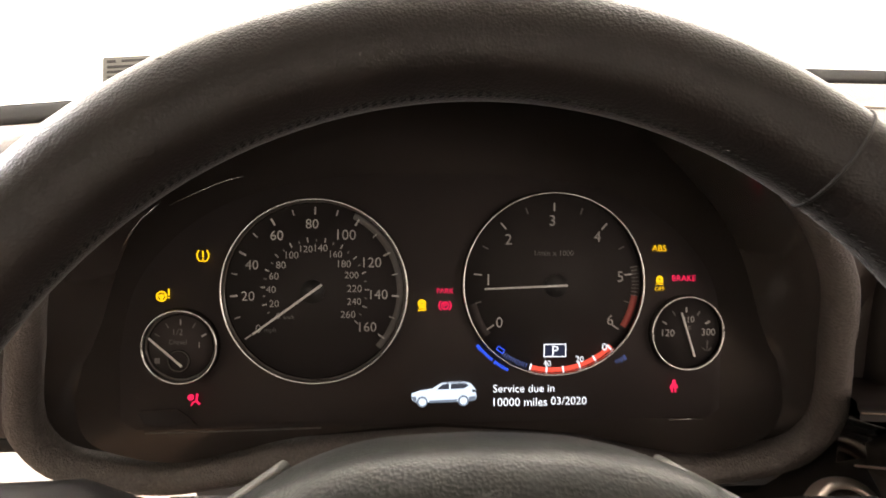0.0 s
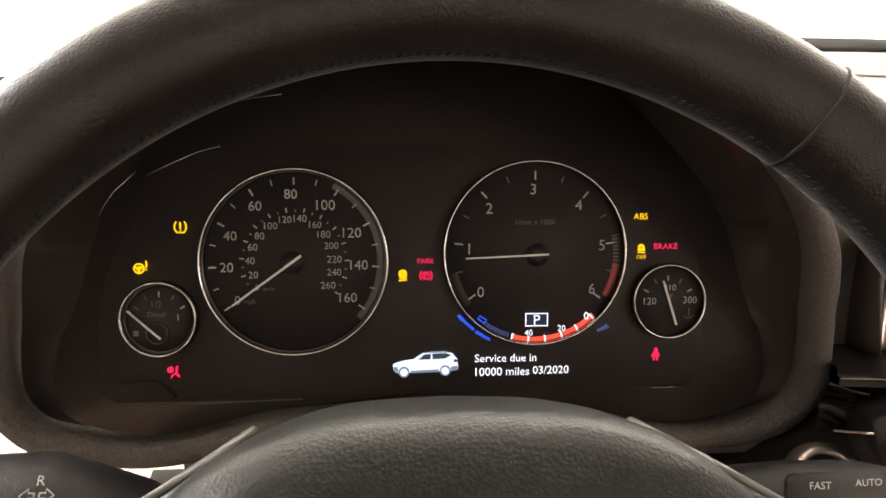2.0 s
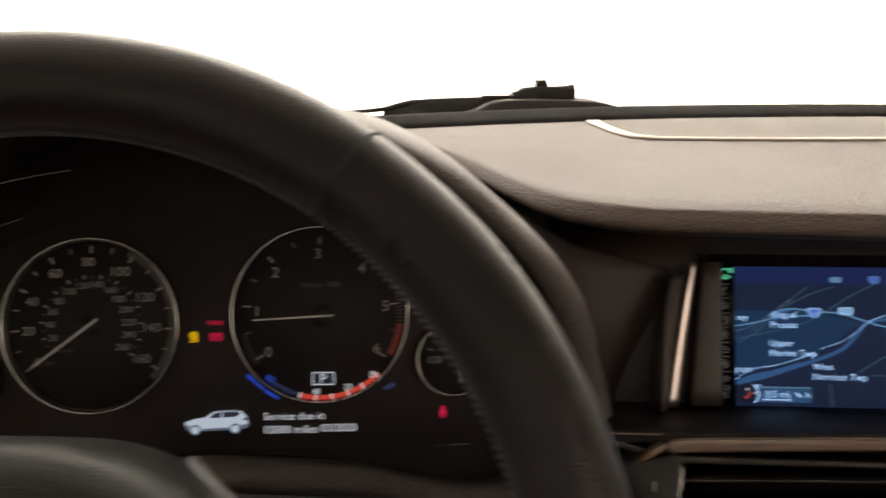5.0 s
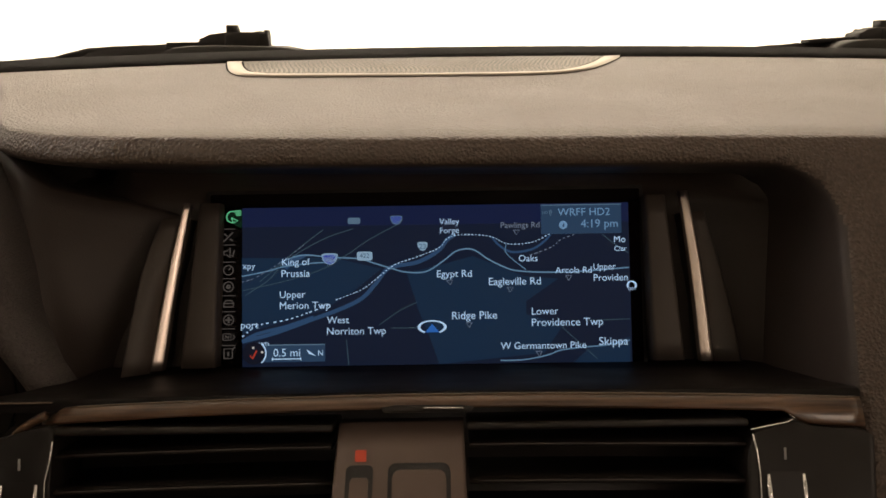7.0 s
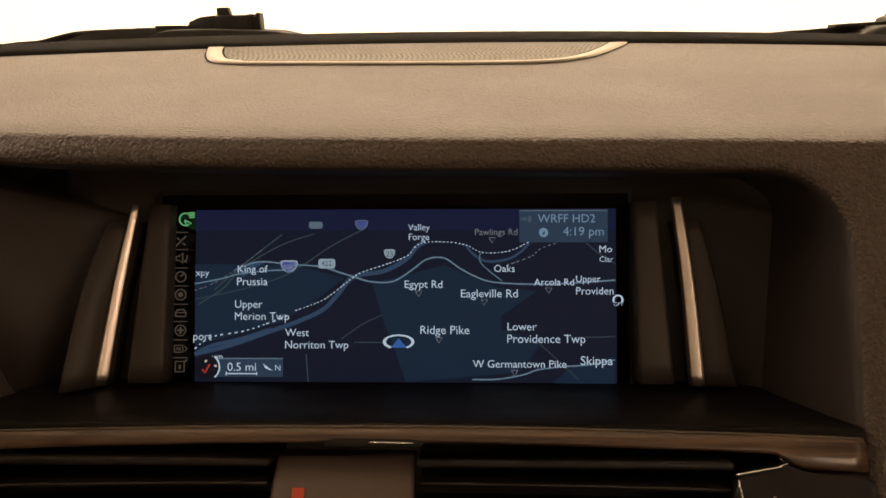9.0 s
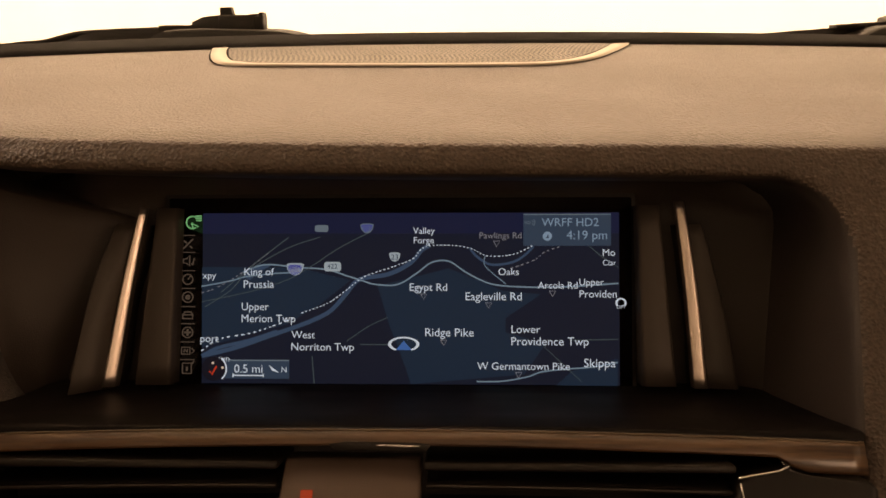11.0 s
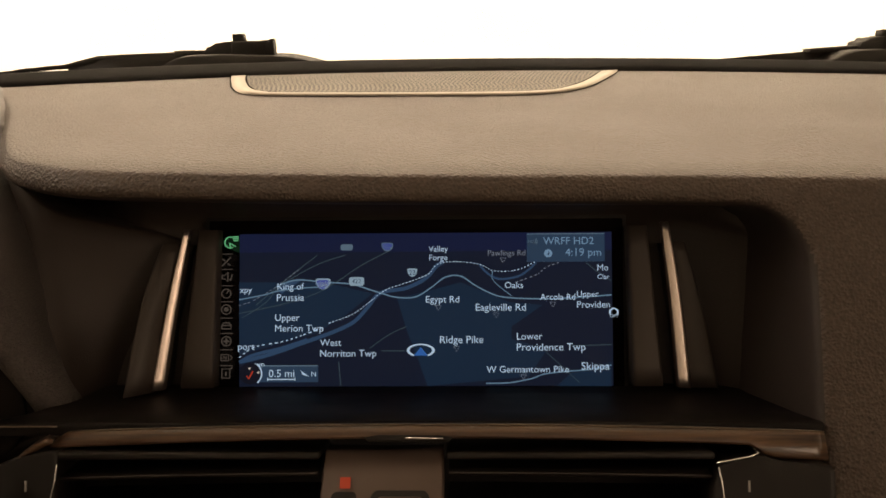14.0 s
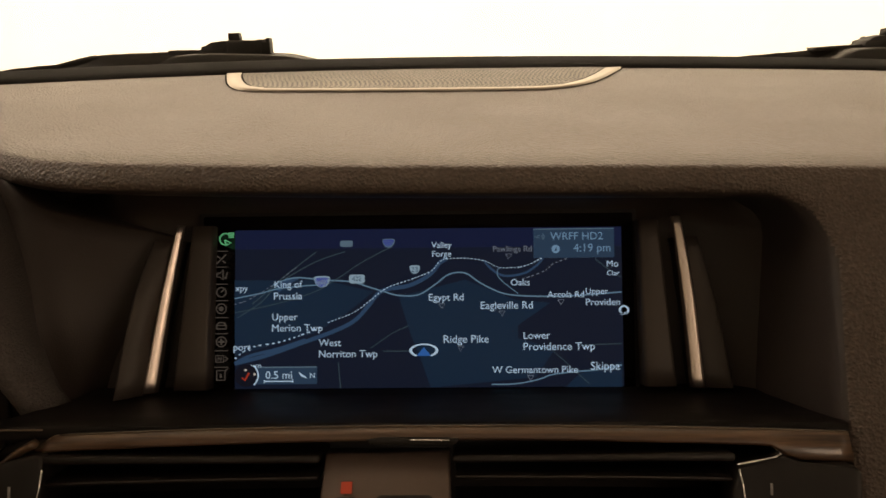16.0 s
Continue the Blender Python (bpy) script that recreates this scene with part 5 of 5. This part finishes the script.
        rows.append([(p.x + a * h, y + d * h / 0.0025, p.y) for a, d in ((-1, 0.006), (-1, 0.0012), (-0.9, 0.0007), (ridge_at - 0.08, 0.00005), (ridge_at + 0.08, 0.00005), (0.9, 0.00005 + (0.82 - ridge_at) * fall), (1, 0.0005 + (0.82 - ridge_at) * fall), (1, 0.006))])
    part("bar", grid(rows, close_u=True, cap=True), BAR, u, "faceted brushed metal bar")
    (a0, b0, z0), (a1, b1, z1) = pad
    rows = []
    for i in range(9):
        t = i / 8
        a, b, z = a0 + (a1 - a0) * t, b0 + (b1 - b0) * t, z0 + (z1 - z0) * t
        y = -0.0095 - 0.0030 * t
        s1 = 0.0018 if b > a else -0.0018
        rows.append([(a, 0.006, z), (a, y + 0.0015, z), (a + s1 * 0.4, y + 0.0004, z), (a + s1, y, z), (b - s1, y, z), (b - s1 * 0.4, y + 0.0006, z), (b, y + 0.0022, z), (b, 0.006, z)])
    part("pad", grid(rows, close_u=True, cap=True), SOFT_PAD, u, "soft brown vinyl pad")
    edge = spline(flank, 4)
    rows = []
    for i, e in enumerate(edge):
        t = i / (len(edge) - 1)
        k = t * (len(line) - 1)
        p = line[min(int(round(k)), len(line) - 1)]
        x_in = p.x
        y = -0.0075 - 0.0045 * t
        rows.append([(x_in, 0.006, e.y), (x_in, y + 0.0030, e.y), (x_in + (e.x - x_in) * 0.35, y + 0.0010 + 0.35 * (e.z - y), e.y), (x_in + (e.x - x_in) * 0.90, e.z, e.y), (e.x, e.z + 0.0014, e.y), (e.x, 0.006, e.y)])
    part("flank", grid(rows, close_u=True, cap=True), SOFT_PAD, u, "brown vinyl flank beside the bar")
    return u


upright("trim_bar", [(-0.1172, 0.0418, 0.0029), (-0.1237, 0.0061, 0.0046), (-0.1309, -0.0404, 0.0058)], ((-0.1013, -0.1118, 0.0418), (-0.1030, -0.1202, -0.0396)),
        [(-0.1305, 0.0345, -0.010), (-0.1365, 0.0055, -0.021), (-0.1412, -0.0415, -0.032)], -0.55, 0.00125)
upright("trim_bar", [(0.1290, 0.0442, 0.0037), (0.1334, 0.0059, 0.0050), (0.13665, -0.0395, 0.0057)], ((0.1103, 0.1206, 0.0426), (0.1118, 0.1272, -0.0391)),
        [(0.1392, 0.0340, -0.011), (0.1474, 0.0009, -0.012), (0.1540, -0.0400, -0.014)], 0.30, 0.00035)

# ---- ledge, veneer strip, vents and hazard plate ----
console = thing("centre_console", SCREEN, "gloss black vent console under a ledge with a veneer strip", "console")
rows = []
n = 48
for y, z, half in ((0.004, -0.0400, 0.0), (-0.012, -0.0420, 0.0), (-0.014, -0.0424, 0.0), (-0.060, -0.0432, 1.0), (-0.079, -0.0438, 1.0), (-0.0815, -0.0448, 1.0), (-0.0808, -0.0490, 1.0)):
    row = []
    for i in range(n + 1):
        left = -0.1655 - 0.0185 * smooth_step(-0.045, -0.075, y)
        x = left + (0.178 - left) * i / n
        f = min(((x - 0.01) / 0.16) ** 2, 1.1) * half
        row.append((x, y + 0.006 * f, z - 0.0018 * f))
    rows.append(row)
part("ledge", grid(rows), LEDGE, console, "smooth dark ledge")
# Highlight on the ledge's front edge, laid on as a pale tube.
part("ledge_glint", tube([(x, -0.0822 + 0.0066, -0.0468) for x in (-0.1838, -0.175, -0.165, -0.155, -0.150)], 0.0004, 6), EDGE_GLINT, console, "thin pale line drawn as a highlight on the front edge")


def strip_row(x, z0, z1, push=0.0):
    bow = 0.006 * ((x - 0.01) / 0.16) ** 2
    y = -0.0835 + bow + push
    return [(x, y + 0.004, z1), (x, y + 0.0004, z1), (x, y - 0.0012, z1 - 0.0012), (x, y - 0.0040, z0 + 0.0012), (x, y - 0.0034, z0), (x, y + 0.004, z0)]


rows = []
for i in range(61):
    x = -0.1500 + 0.3265 * i / 60
    f = ((x - 0.01) / 0.16) ** 2
    z1 = -0.0445 - 0.0042 * f
    thick = 0.0050 + 0.0012 * abs(x - 0.01) / 0.16
    z0 = z1 - thick
    z0 -= 0.0050 * smooth_step(0.143, 0.153, x)
    z1 -= 0.0035 * (1 - smooth_step(-0.151, -0.143, x))
    rows.append(strip_row(x, z0, z1))
part("veneer_strip", grid(rows, close_u=True, cap=True), WOOD, console, "glossy dark wood veneer strip")
rows = []
for i in range(41):
    x = -0.1415 + 0.3180 * i / 40
    f = ((x - 0.01) / 0.16) ** 2
    rows.append(Vector((x, -0.0836 + 0.006 * f, -0.0446 - 0.0042 * f)))
# The veneer's bevel highlight is a pale tube along its top.
part("edge_glint", tube(rows, 0.00035, 6), EDGE_GLINT, console, "thin pale line drawn as a highlight on the upper edge")
WRAP = spline([(-0.1490, -0.0510), (-0.1555, -0.0545), (-0.1605, -0.0590), (-0.1640, -0.0660), (-0.1650, -0.074), (-0.1650, -0.082)], 6)
rows = []
for p in WRAP:
    rows.append([(p.x + 0.0012, -0.0835, p.y - 0.0012), (p.x, -0.0868, p.y - 0.0002), (p.x - 0.001, -0.0855, p.y + 0.0010), (p.x - 0.0015, -0.083, p.y + 0.001), (p.x - 0.0022, -0.079, p.y + 0.0015), (p.x, -0.079, p.y)])
part("veneer_wrap", grid(rows, close_u=True, cap=True), WOOD, console, "dark wood veneer turning down the side")
part("strip_cap", slab([(-0.016, -0.0492), (-0.010, -0.0481), (0.016, -0.0482), (0.021, -0.0492), (0.019, -0.0512), (-0.014, -0.0512)], -0.0876, -0.0825, 0.0004), VENT_BLACK, console, "black catch in the strip")
part("glint_edge", tube([(0.0013, -0.0882, -0.0492), (0.0168, -0.0882, -0.0495)], 0.0004, 6), CHROME, console, "thin chrome edge")
part("vent_well", slab(rect(-0.150, -0.150, 0.1765, -0.0535), -0.060, -0.040), VENT_BLACK, console, "black vent surround")


def vent(name, x0, x1):
    v = thing(name, SCREEN, "dark air vent with slim bowed slats", "air vent", "dash air vents")
    part("frame", box(x0, -0.087, -0.0585, x1, -0.058, -0.0555, 0.001), VENT_BLACK, v, "black upper frame")

    def bow(x):
        return -0.0023 * ((x - 0.01) / 0.155) ** 2
    for i in range(5):
        z = -0.0632 - 0.0141 * i
        xs = [x0 + 0.001 + (x1 - x0 - 0.002) * k / 12 for k in range(13)]
        rows = [[(x, y, z + dz + bow(x)) for y, dz in ((-0.060, 0.0030), (-0.082, 0.0004), (-0.0848, -0.0002), (-0.0856, -0.0010), (-0.0850, -0.0020), (-0.080, -0.0026), (-0.060, -0.0010))] for x in xs]
        slat = part("slat", grid(rows, close_u=True, cap=True), VENT_BLACK, v, "near-black slat")
        rows = [[(x, y, z + dz + bow(x)) for y, dz in ((-0.0851, -0.0001), (-0.0858, -0.0006), (-0.0860, -0.0011), (-0.0855, -0.0013))] for x in xs]
        part("slat_edge", grid(rows, close_u=True, cap=True), SLAT_EDGE, slat, "thin polished edge")
    return v


vent("air_vent", -0.1450, -0.0345)
vent("air_vent", 0.0180, 0.1280)
for side, x in ((1, 0.1300), (-1, -0.1475)):
    c = thing("vent_control", SCREEN, "black vent thumbwheel pod with thin chrome edging", "vent control", "vent controls")
    pod = [(0.0, -0.0605), (0.004, -0.0590), (0.0130, -0.0575), (0.0165, -0.0560), (0.0205, -0.0580), (0.026, -0.0600), (0.044, -0.0605), (0.0465, -0.0630), (0.0465, -0.150), (-0.004, -0.150), (-0.003, -0.070)]
    pod = pod if side > 0 else [(-0.0265, -0.0640), (-0.018, -0.0592), (-0.006, -0.0560), (0.003, -0.0545), (0.0045, -0.0560), (0.004, -0.075), (0.004, -0.150), (-0.005, -0.150), (-0.009, -0.115), (-0.016, -0.092), (-0.025, -0.077)]
    part("pod", slab([(x - 0.0005 + a, b) for a, b in pod], -0.0885, -0.062, 0.0012), VENT_BLACK, c, "black pod")
    part("edge", tube([(x - 0.0012, -0.0884, -0.0612), (x - 0.0002, -0.0890, -0.067), (x + 0.0006, -0.0895, -0.075), (x + 0.0011, -0.0895, -0.100), (x + 0.0011, -0.0895, -0.13)] if side > 0 else [(x + 0.0042, -0.0884, -0.0600), (x + 0.0036, -0.0890, -0.067), (x + 0.0020, -0.0895, -0.075), (x + 0.0011, -0.0895, -0.100), (x + 0.0011, -0.0895, -0.13)], 0.0004, 6), CHROME, c, "thin chrome edge")
    if side > 0:
        part("edge", tube([(x - 0.002, -0.0886, -0.0594), (x + 0.004, -0.0888, -0.0582), (x + 0.012, -0.0888, -0.0568), (x + 0.0155, -0.0886, -0.0552), (x + 0.013, -0.0882, -0.0540)], 0.0004, 6), CHROME, c, "thin chrome edge")
    if side < 0:
        part("side_trim", tube([(-0.1778, -0.0600, -0.0757), (-0.1772, -0.0700, -0.0737), (-0.1764, -0.0800, -0.0716), (-0.1757, -0.0895, -0.0697)], 0.0012, 8, 0.5), BAR, c, "narrow bright metal strip")
    wx = x + (0.0108 if side > 0 else -0.0085)
    rows = []
    for i in range(13):
        a = math.pi * i / 12
        rows.append([(wx + sx, -0.0865 - 0.004 * math.sin(a) - (0.0007 if i % 2 else 0.0), -0.098 + 0.026 * math.cos(a)) for sx in (-0.006, -0.0055, 0.0055, 0.006)])
    part("thumbwheel", grid(rows), VENT_BLACK, c, "ribbed thumbwheel")
    for dx in (-0.0068, 0.0068):
        part("wheel_edge", tube([(wx + dx, -0.0886, -0.0765), (wx + dx, -0.0900, -0.084), (wx + dx, -0.0905, -0.096), (wx + dx, -0.0900, -0.112)], 0.0010, 8), CHROME, c, "thin chrome edge")
    part("mark", box(wx - 0.0004, -0.0890, -0.0710, wx + 0.0004, -0.0884, -0.0665), PRINT, c, "white mark")

hazard = thing("hazard_switch_plate", SCREEN, "grey-brown switch plate with a red hazard lamp", "switch plate")
rows = []
for k in range(11):
    t = k / 10
    z, y = -0.0560 - 0.085 * t, -0.0815 - 0.055 * t ** 0.9
    x0, x1 = -0.0328 - 0.0025 * t, 0.0168 + 0.0015 * t
    rows.append([(x0, y + 0.012, z), (x0, y + 0.0015, z), (x0 + 0.0012, y, z), (x1 - 0.0012, y, z), (x1, y + 0.0015, z), (x1, y + 0.012, z)])
part("plate", grid(rows, close_u=True, cap=True), PLATE, hazard, "satin grey-brown plate")


def on_plate(x, z, lift=0.0):
    t = min(max((-0.0560 - z) / 0.085, 0.0), 1.0)
    return Vector((x, -0.0815 - 0.055 * t ** 0.9 - lift, z))


def plate_patch(name, x0, x1, z0, z1, lift, mat, label="", r=0.0):
    out = rect(x0, z0, x1, z1, r)
    bm = bmesh.new()
    front = [bm.verts.new(on_plate(x, z, lift)) for x, z in out]
    rear = [bm.verts.new(on_plate(x, z, -0.001)) for x, z in out]
    bm.faces.new(front)
    for i in range(len(out)):
        j = (i + 1) % len(out)
        bm.faces.new((front[i], front[j], rear[j], rear[i]))
    return part(name, bm, mat, hazard, label, smooth=False)


plate_patch("hazard_lamp", -0.0254, -0.0211, -0.0688, -0.0650, 0.0004, RED_DIM, "small glowing red hazard square")
plate_patch("hazard_slot", -0.0285, -0.0182, -0.110, -0.0700, 0.0005, SOFT_BLACK, "dark button slot", 0.002)
plate_patch("hazard_button", -0.0268, -0.0198, -0.110, -0.0740, 0.0014, PLATE, "narrow grey button", 0.0015)
plate_patch("lock_slot", -0.0125, 0.0113, -0.112, -0.0695, 0.0005, SOFT_BLACK, "dark button slot", 0.003)
plate_patch("lock_button", -0.0108, 0.0096, -0.112, -0.0715, 0.0016, PLATE, "grey push button", 0.003)

# ---- steering wheel ----
wheel = thing("steering_wheel", WHEEL, "black leather steering wheel with a padded airbag cover", "steering wheel")
RC, RR, RA = 0.1650, 0.0163, 0.0150


def rim_point(deg, sec, grow=0.0):
    """deg: clockwise from the top; sec: round the section, 0 outwards, 90 towards the driver."""
    s, c = math.sin(radians(deg)), math.cos(radians(deg))
    r = RC + (RR + grow) * math.cos(radians(sec))
    return Vector((r * s, -(RA + grow) * math.sin(radians(sec)), r * c))


rows = [[rim_point(360 * i / 144, 360 * j / 28) for j in range(28)] for i in range(144)]
part("rim", grid(rows, close_u=True, close_v=True), RIM_SKIN, wheel, "worn black leather rim")
for deg in (36.2, 100.0):
    part("seam", tube([rim_point(deg, s, 0.00005) for s in range(-90, 271, 12)], 0.00055, 6), THREAD, wheel, "leather panel seam")
bm = bmesh.new()
for i in range(150):
    deg = -75 + i
    for lane in (0, 1):
        a, b = rim_point(deg - 0.26, 166 + 5 * lane, 0.0001), rim_point(deg + 0.26, 163 + 5 * lane, 0.0001)
        piece = [a + Vector((0, -0.0003, 0)), b + Vector((0, -0.0003, 0)), b + Vector((0, 0.0003, 0)), a + Vector((0, 0.0003, 0))]
        n = (rim_point(deg, 166, 0.0004) - rim_point(deg, 166, 0.0))
        lo = [bm.verts.new(p) for p in piece]
        hi = [bm.verts.new(p + n) for p in piece]
        bm.faces.new(hi)
        for q in range(4):
            bm.faces.new((lo[q], lo[(q + 1) % 4], hi[(q + 1) % 4], hi[q]))
tagged(part("stitching", bm, THREAD, wheel, "fine stitching round the inner rim", smooth=False), kind="stuff")

HUB = [(p.x, p.y) for p in spline([(-0.003, 0.0600), (-0.030, 0.0585), (-0.048, 0.0535), (-0.062, 0.0460), (-0.074, 0.0350), (-0.084, 0.0180), (-0.088, -0.005), (-0.082, -0.040), (-0.060, -0.068), (-0.003, -0.080)], 5)]
HUB = [(x, z * 0.974 if z > 0 else z) for x, z in HUB]
HUB = HUB + [(-0.006 - x, z) for x, z in reversed(HUB[1:-1])]
rows = []
for s, y in ((0.90, 0.030), (0.985, 0.020), (1.0, 0.0), (1.0, -0.016), (0.985, -0.024), (0.95, -0.0300), (0.88, -0.0345), (0.75, -0.0385), (0.55, -0.042), (0.3, -0.0445), (0.02, -0.0455)):
    rows.append([(-0.003 + (x + 0.003) * s, y, -0.005 + (z + 0.005) * s) for x, z in HUB])
part("airbag_cover", grid(rows, close_u=True, cap=True), AIRBAG, wheel, "grey-black pebbled airbag cover")
for side in (-1, 1):
    top = spline([(0.052, 0.0495), (0.070, 0.0385), (0.090, 0.0275), (0.118, 0.0150), (0.152, 0.006)], 5)
    low = spline([(0.052, -0.010), (0.075, -0.015), (0.095, -0.018), (0.120, -0.020), (0.156, -0.022)], 5)
    rows = []
    for a, b in zip(top, low):
        k = (a.x - 0.052) / 0.1
        y0 = -0.012 + 0.004 * k
        xa, xb = side * a.x - 0.003, side * b.x - 0.003
        rows.append([(xa, 0.014, a.y - 0.006), (xa, 0.006, a.y - 0.001), (xa, 0.0, a.y), (xa, y0 + 0.003, a.y - 0.0012), (xa, y0, a.y - 0.005), (xa, y0 - 0.001, a.y - 0.012),
                     (xb, y0 - 0.001, b.y + 0.006), (xb, y0 + 0.004, b.y), (xb, 0.014, b.y + 0.004)])
    spoke = part("spoke", grid(rows, close_u=True, cap=True), AIRBAG, wheel, "grey-black vinyl spoke")
    part("spoke_edge", tube([(side * p.x - 0.003, -0.0055 + 0.022 * max(0.0, 1 - (p.x - 0.052) / 0.016) + 0.004 * (p.x - 0.052) / 0.1, p.y + 0.0002) for p in top], 0.0019, 10, 0.7), SPOKE_EDGE, spoke, "satin grey edge")
    part("button_pad", slab([(side * x - 0.003, z) for x, z in ((0.094, 0.018), (0.128, 0.006), (0.130, -0.012), (0.096, -0.010))], -0.0125, -0.004, 0.0012), GLOSS, spoke, "gloss black button pad")
part("lower_spoke", slab([(-0.028, -0.06), (0.022, -0.06), (0.030, -0.155), (-0.036, -0.155)], -0.006, 0.012, 0.003), SOFT_BLACK, wheel, "dark plastic lower spoke")
column = thing("steering_column", pose(-0.3920, -0.0995, 0.942, -25), "dark plastic steering column shroud", "steering column")
part("shroud", box(-0.048, -0.095, -0.045, 0.048, 0.10, 0.012, 0.012, 3), SOFT_BLACK, column, "dark grained shroud")

# ---- stalks and start button ----
ind = thing("indicator_stalk", DRIVER, "black indicator stalk with white arrow symbols", "stalk")
part("lever", tube([(-0.430, -0.125, 0.922), (-0.470, -0.130, 0.933), (-0.505, -0.135, 0.952), (-0.535, -0.138, 0.9625), (-0.575, -0.140, 0.9620), (-0.60, -0.138, 0.957)],
                   [0.010, 0.012, 0.0195, 0.0240, 0.0240, 0.016], 20, 0.92), SOFT_BLACK, ind, "broad black lever")


def decal(name, words, x0, x1, y, z, mat, parent, tilt=0.0, tall=1.0):
    ob = lettering(name, words, x0, x1, 0.0, mat, parent, 0.0, tall=tall)
    ob.location = (0, y, z)
    ob.rotation_euler = (radians(tilt), 0, 0)
    return ob


LX, LY, LZ = (-0.5300, -0.1555, 0.9822)
UP = Vector((0, math.sin(radians(50)), math.cos(radians(50))))
decal("letter", "R", LX - 0.0008, LX + 0.0020, LY + 0.0054 * UP.y, LZ + 0.0054 * UP.z, PRINT, ind, -50)
decal("letter", "L", LX - 0.0018, LX + 0.0004, LY - 0.0052 * UP.y, LZ - 0.0052 * UP.z, PRINT, ind, -50)
for s in (-1, 1):
    arrow = [(1.2, 1.2), (4.0, 1.2), (4.0, 3.2), (8.0, 0.0), (4.0, -3.2), (4.0, -1.2), (1.2, -1.2), (1.2, 1.2)]
    a = part("arrow", stroke([(LX + s * x * 0.00074, z * 0.00075) for x, z in arrow], 0.00055, -0.0004, 0.0), PRINT, ind, "white outlined arrow", smooth=False)
    a.location, a.rotation_euler = (0, LY, LZ), (radians(-50), 0, 0)
TX1, TY1, TZ1 = (-0.5352, -0.1600, 0.9713)
tri = part("triangle", slab([(TX1 - 0.0026, -0.0022), (TX1 + 0.0026, -0.0022), (TX1, 0.0024)], -0.0004, 0.0), PRINT, ind, "white triangle", smooth=False)
tri.location, tri.rotation_euler = (0, TY1, TZ1), (radians(-30), 0, 0)
wip = thing("wiper_stalk", DRIVER, "black wiper stalk with white lettering", "stalk")
part("lever", tube([(-0.345, -0.125, 0.945), (-0.31, -0.128, 0.948), (-0.270, -0.130, 0.950), (-0.235, -0.132, 0.9525), (-0.205, -0.133, 0.953), (-0.178, -0.130, 0.951)],
                   [0.010, 0.012, 0.0155, 0.0165, 0.016, 0.010], 18, 0.9), SOFT_BLACK, wip, "black lever")
WX, WY, WZ = (-0.2337, -0.1490, 0.9692)
decal("word", "FAST", WX - 0.0042, WX + 0.0048, WY, WZ + 0.0012, NEEDLE, wip, -20)
VX, VY, VZ = (-0.2134, -0.1490, 0.9698)
decal("word", "AUTO", VX - 0.0055, VX + 0.0057, VY, VZ + 0.0014, NEEDLE, wip, -20)
mark = part("arrow", slab([(VX + 0.0085, 0.0), (VX + 0.0115, 0.0022), (VX + 0.0115, -0.0022)], -0.0003, 0.0), PRINT, wip, "white triangle", smooth=False)
mark.location, mark.rotation_euler = (0, VY, VZ), (radians(-20), 0, 0)
cap = part("cap", slab(rect(WX - 0.0130, -0.012, WX + 0.0085, 0.0052, 0.004), -0.0006, 0.002, 0.0004), SOFT_BLACK, wip, "dark inset end cap")
cap.location, cap.rotation_euler = (0, WY + 0.0012, WZ), (radians(-20), 0, 0)
start = thing("start_button", pose(-0.1850, -0.0640, 0.9150, -38), "round start button with a bright chrome ring", "button")
part("ring", ring(0, 0, [(0.0158, 0.004), (0.0161, -0.0036), (0.0172, -0.0052), (0.0200, -0.0036), (0.0222, -0.0004), (0.0226, 0.004)], 64), BAR, start, "polished chrome ring")
part("button", disc(0, 0, 0.0160, -0.001, 0.004, 48), GLOSS, start, "gloss black button")
side = thing("console_side_panel", DRIVER, "black trim panel between the binnacle and the vents", "trim panel")
xs = [-0.168 + 0.0040 * i for i in range(10)]
rows = [[(x, -0.020 - 0.8 * (x + 0.19) - dy, z) for x in xs] for dy, z in ((-0.03, 0.960), (0.0, 0.9585), (0.0025, 0.956), (0.004, 0.945), (0.006, 0.925), (0.012, 0.88))]
part("panel", grid(rows), GLOSS, side, "black panel")
xs = [-0.27 + 0.013 * i for i in range(10)]
rows = [[(x, y, 0.902 + 0.75 * max(x + 0.205, 0.0) + dz) for x in xs] for y, dz in ((-0.030, 0.0), (-0.058, -0.001), (-0.068, -0.006), (-0.077, -0.022), (-0.085, -0.05), (-0.09, -0.10))]
part("switch_panel", grid(rows), VENT_BLACK, side, "black switch panel")

# paper tucked at the foot of the windscreen
note = thing("paper_slip", pose(-0.6015, 0.1930, 1.1135, -35, -4, 4), "small printed paper slip at the foot of the windscreen", "paper")
part("sheet", slab(rect(-0.017, -0.012, 0.017, 0.009), -0.0002, 0.0002), PAPER, note, smooth=False)
for x0, x1, z in ((-0.014, -0.008, 0.0045), (-0.004, 0.014, 0.0045), (-0.014, 0.006, 0.000), (-0.014, 0.002, -0.004), (-0.014, -0.004, -0.008)):
    part("text_bar", slab(rect(x0, z, x1, z + 0.0018), -0.0006, -0.0002), INK, note, smooth=False)
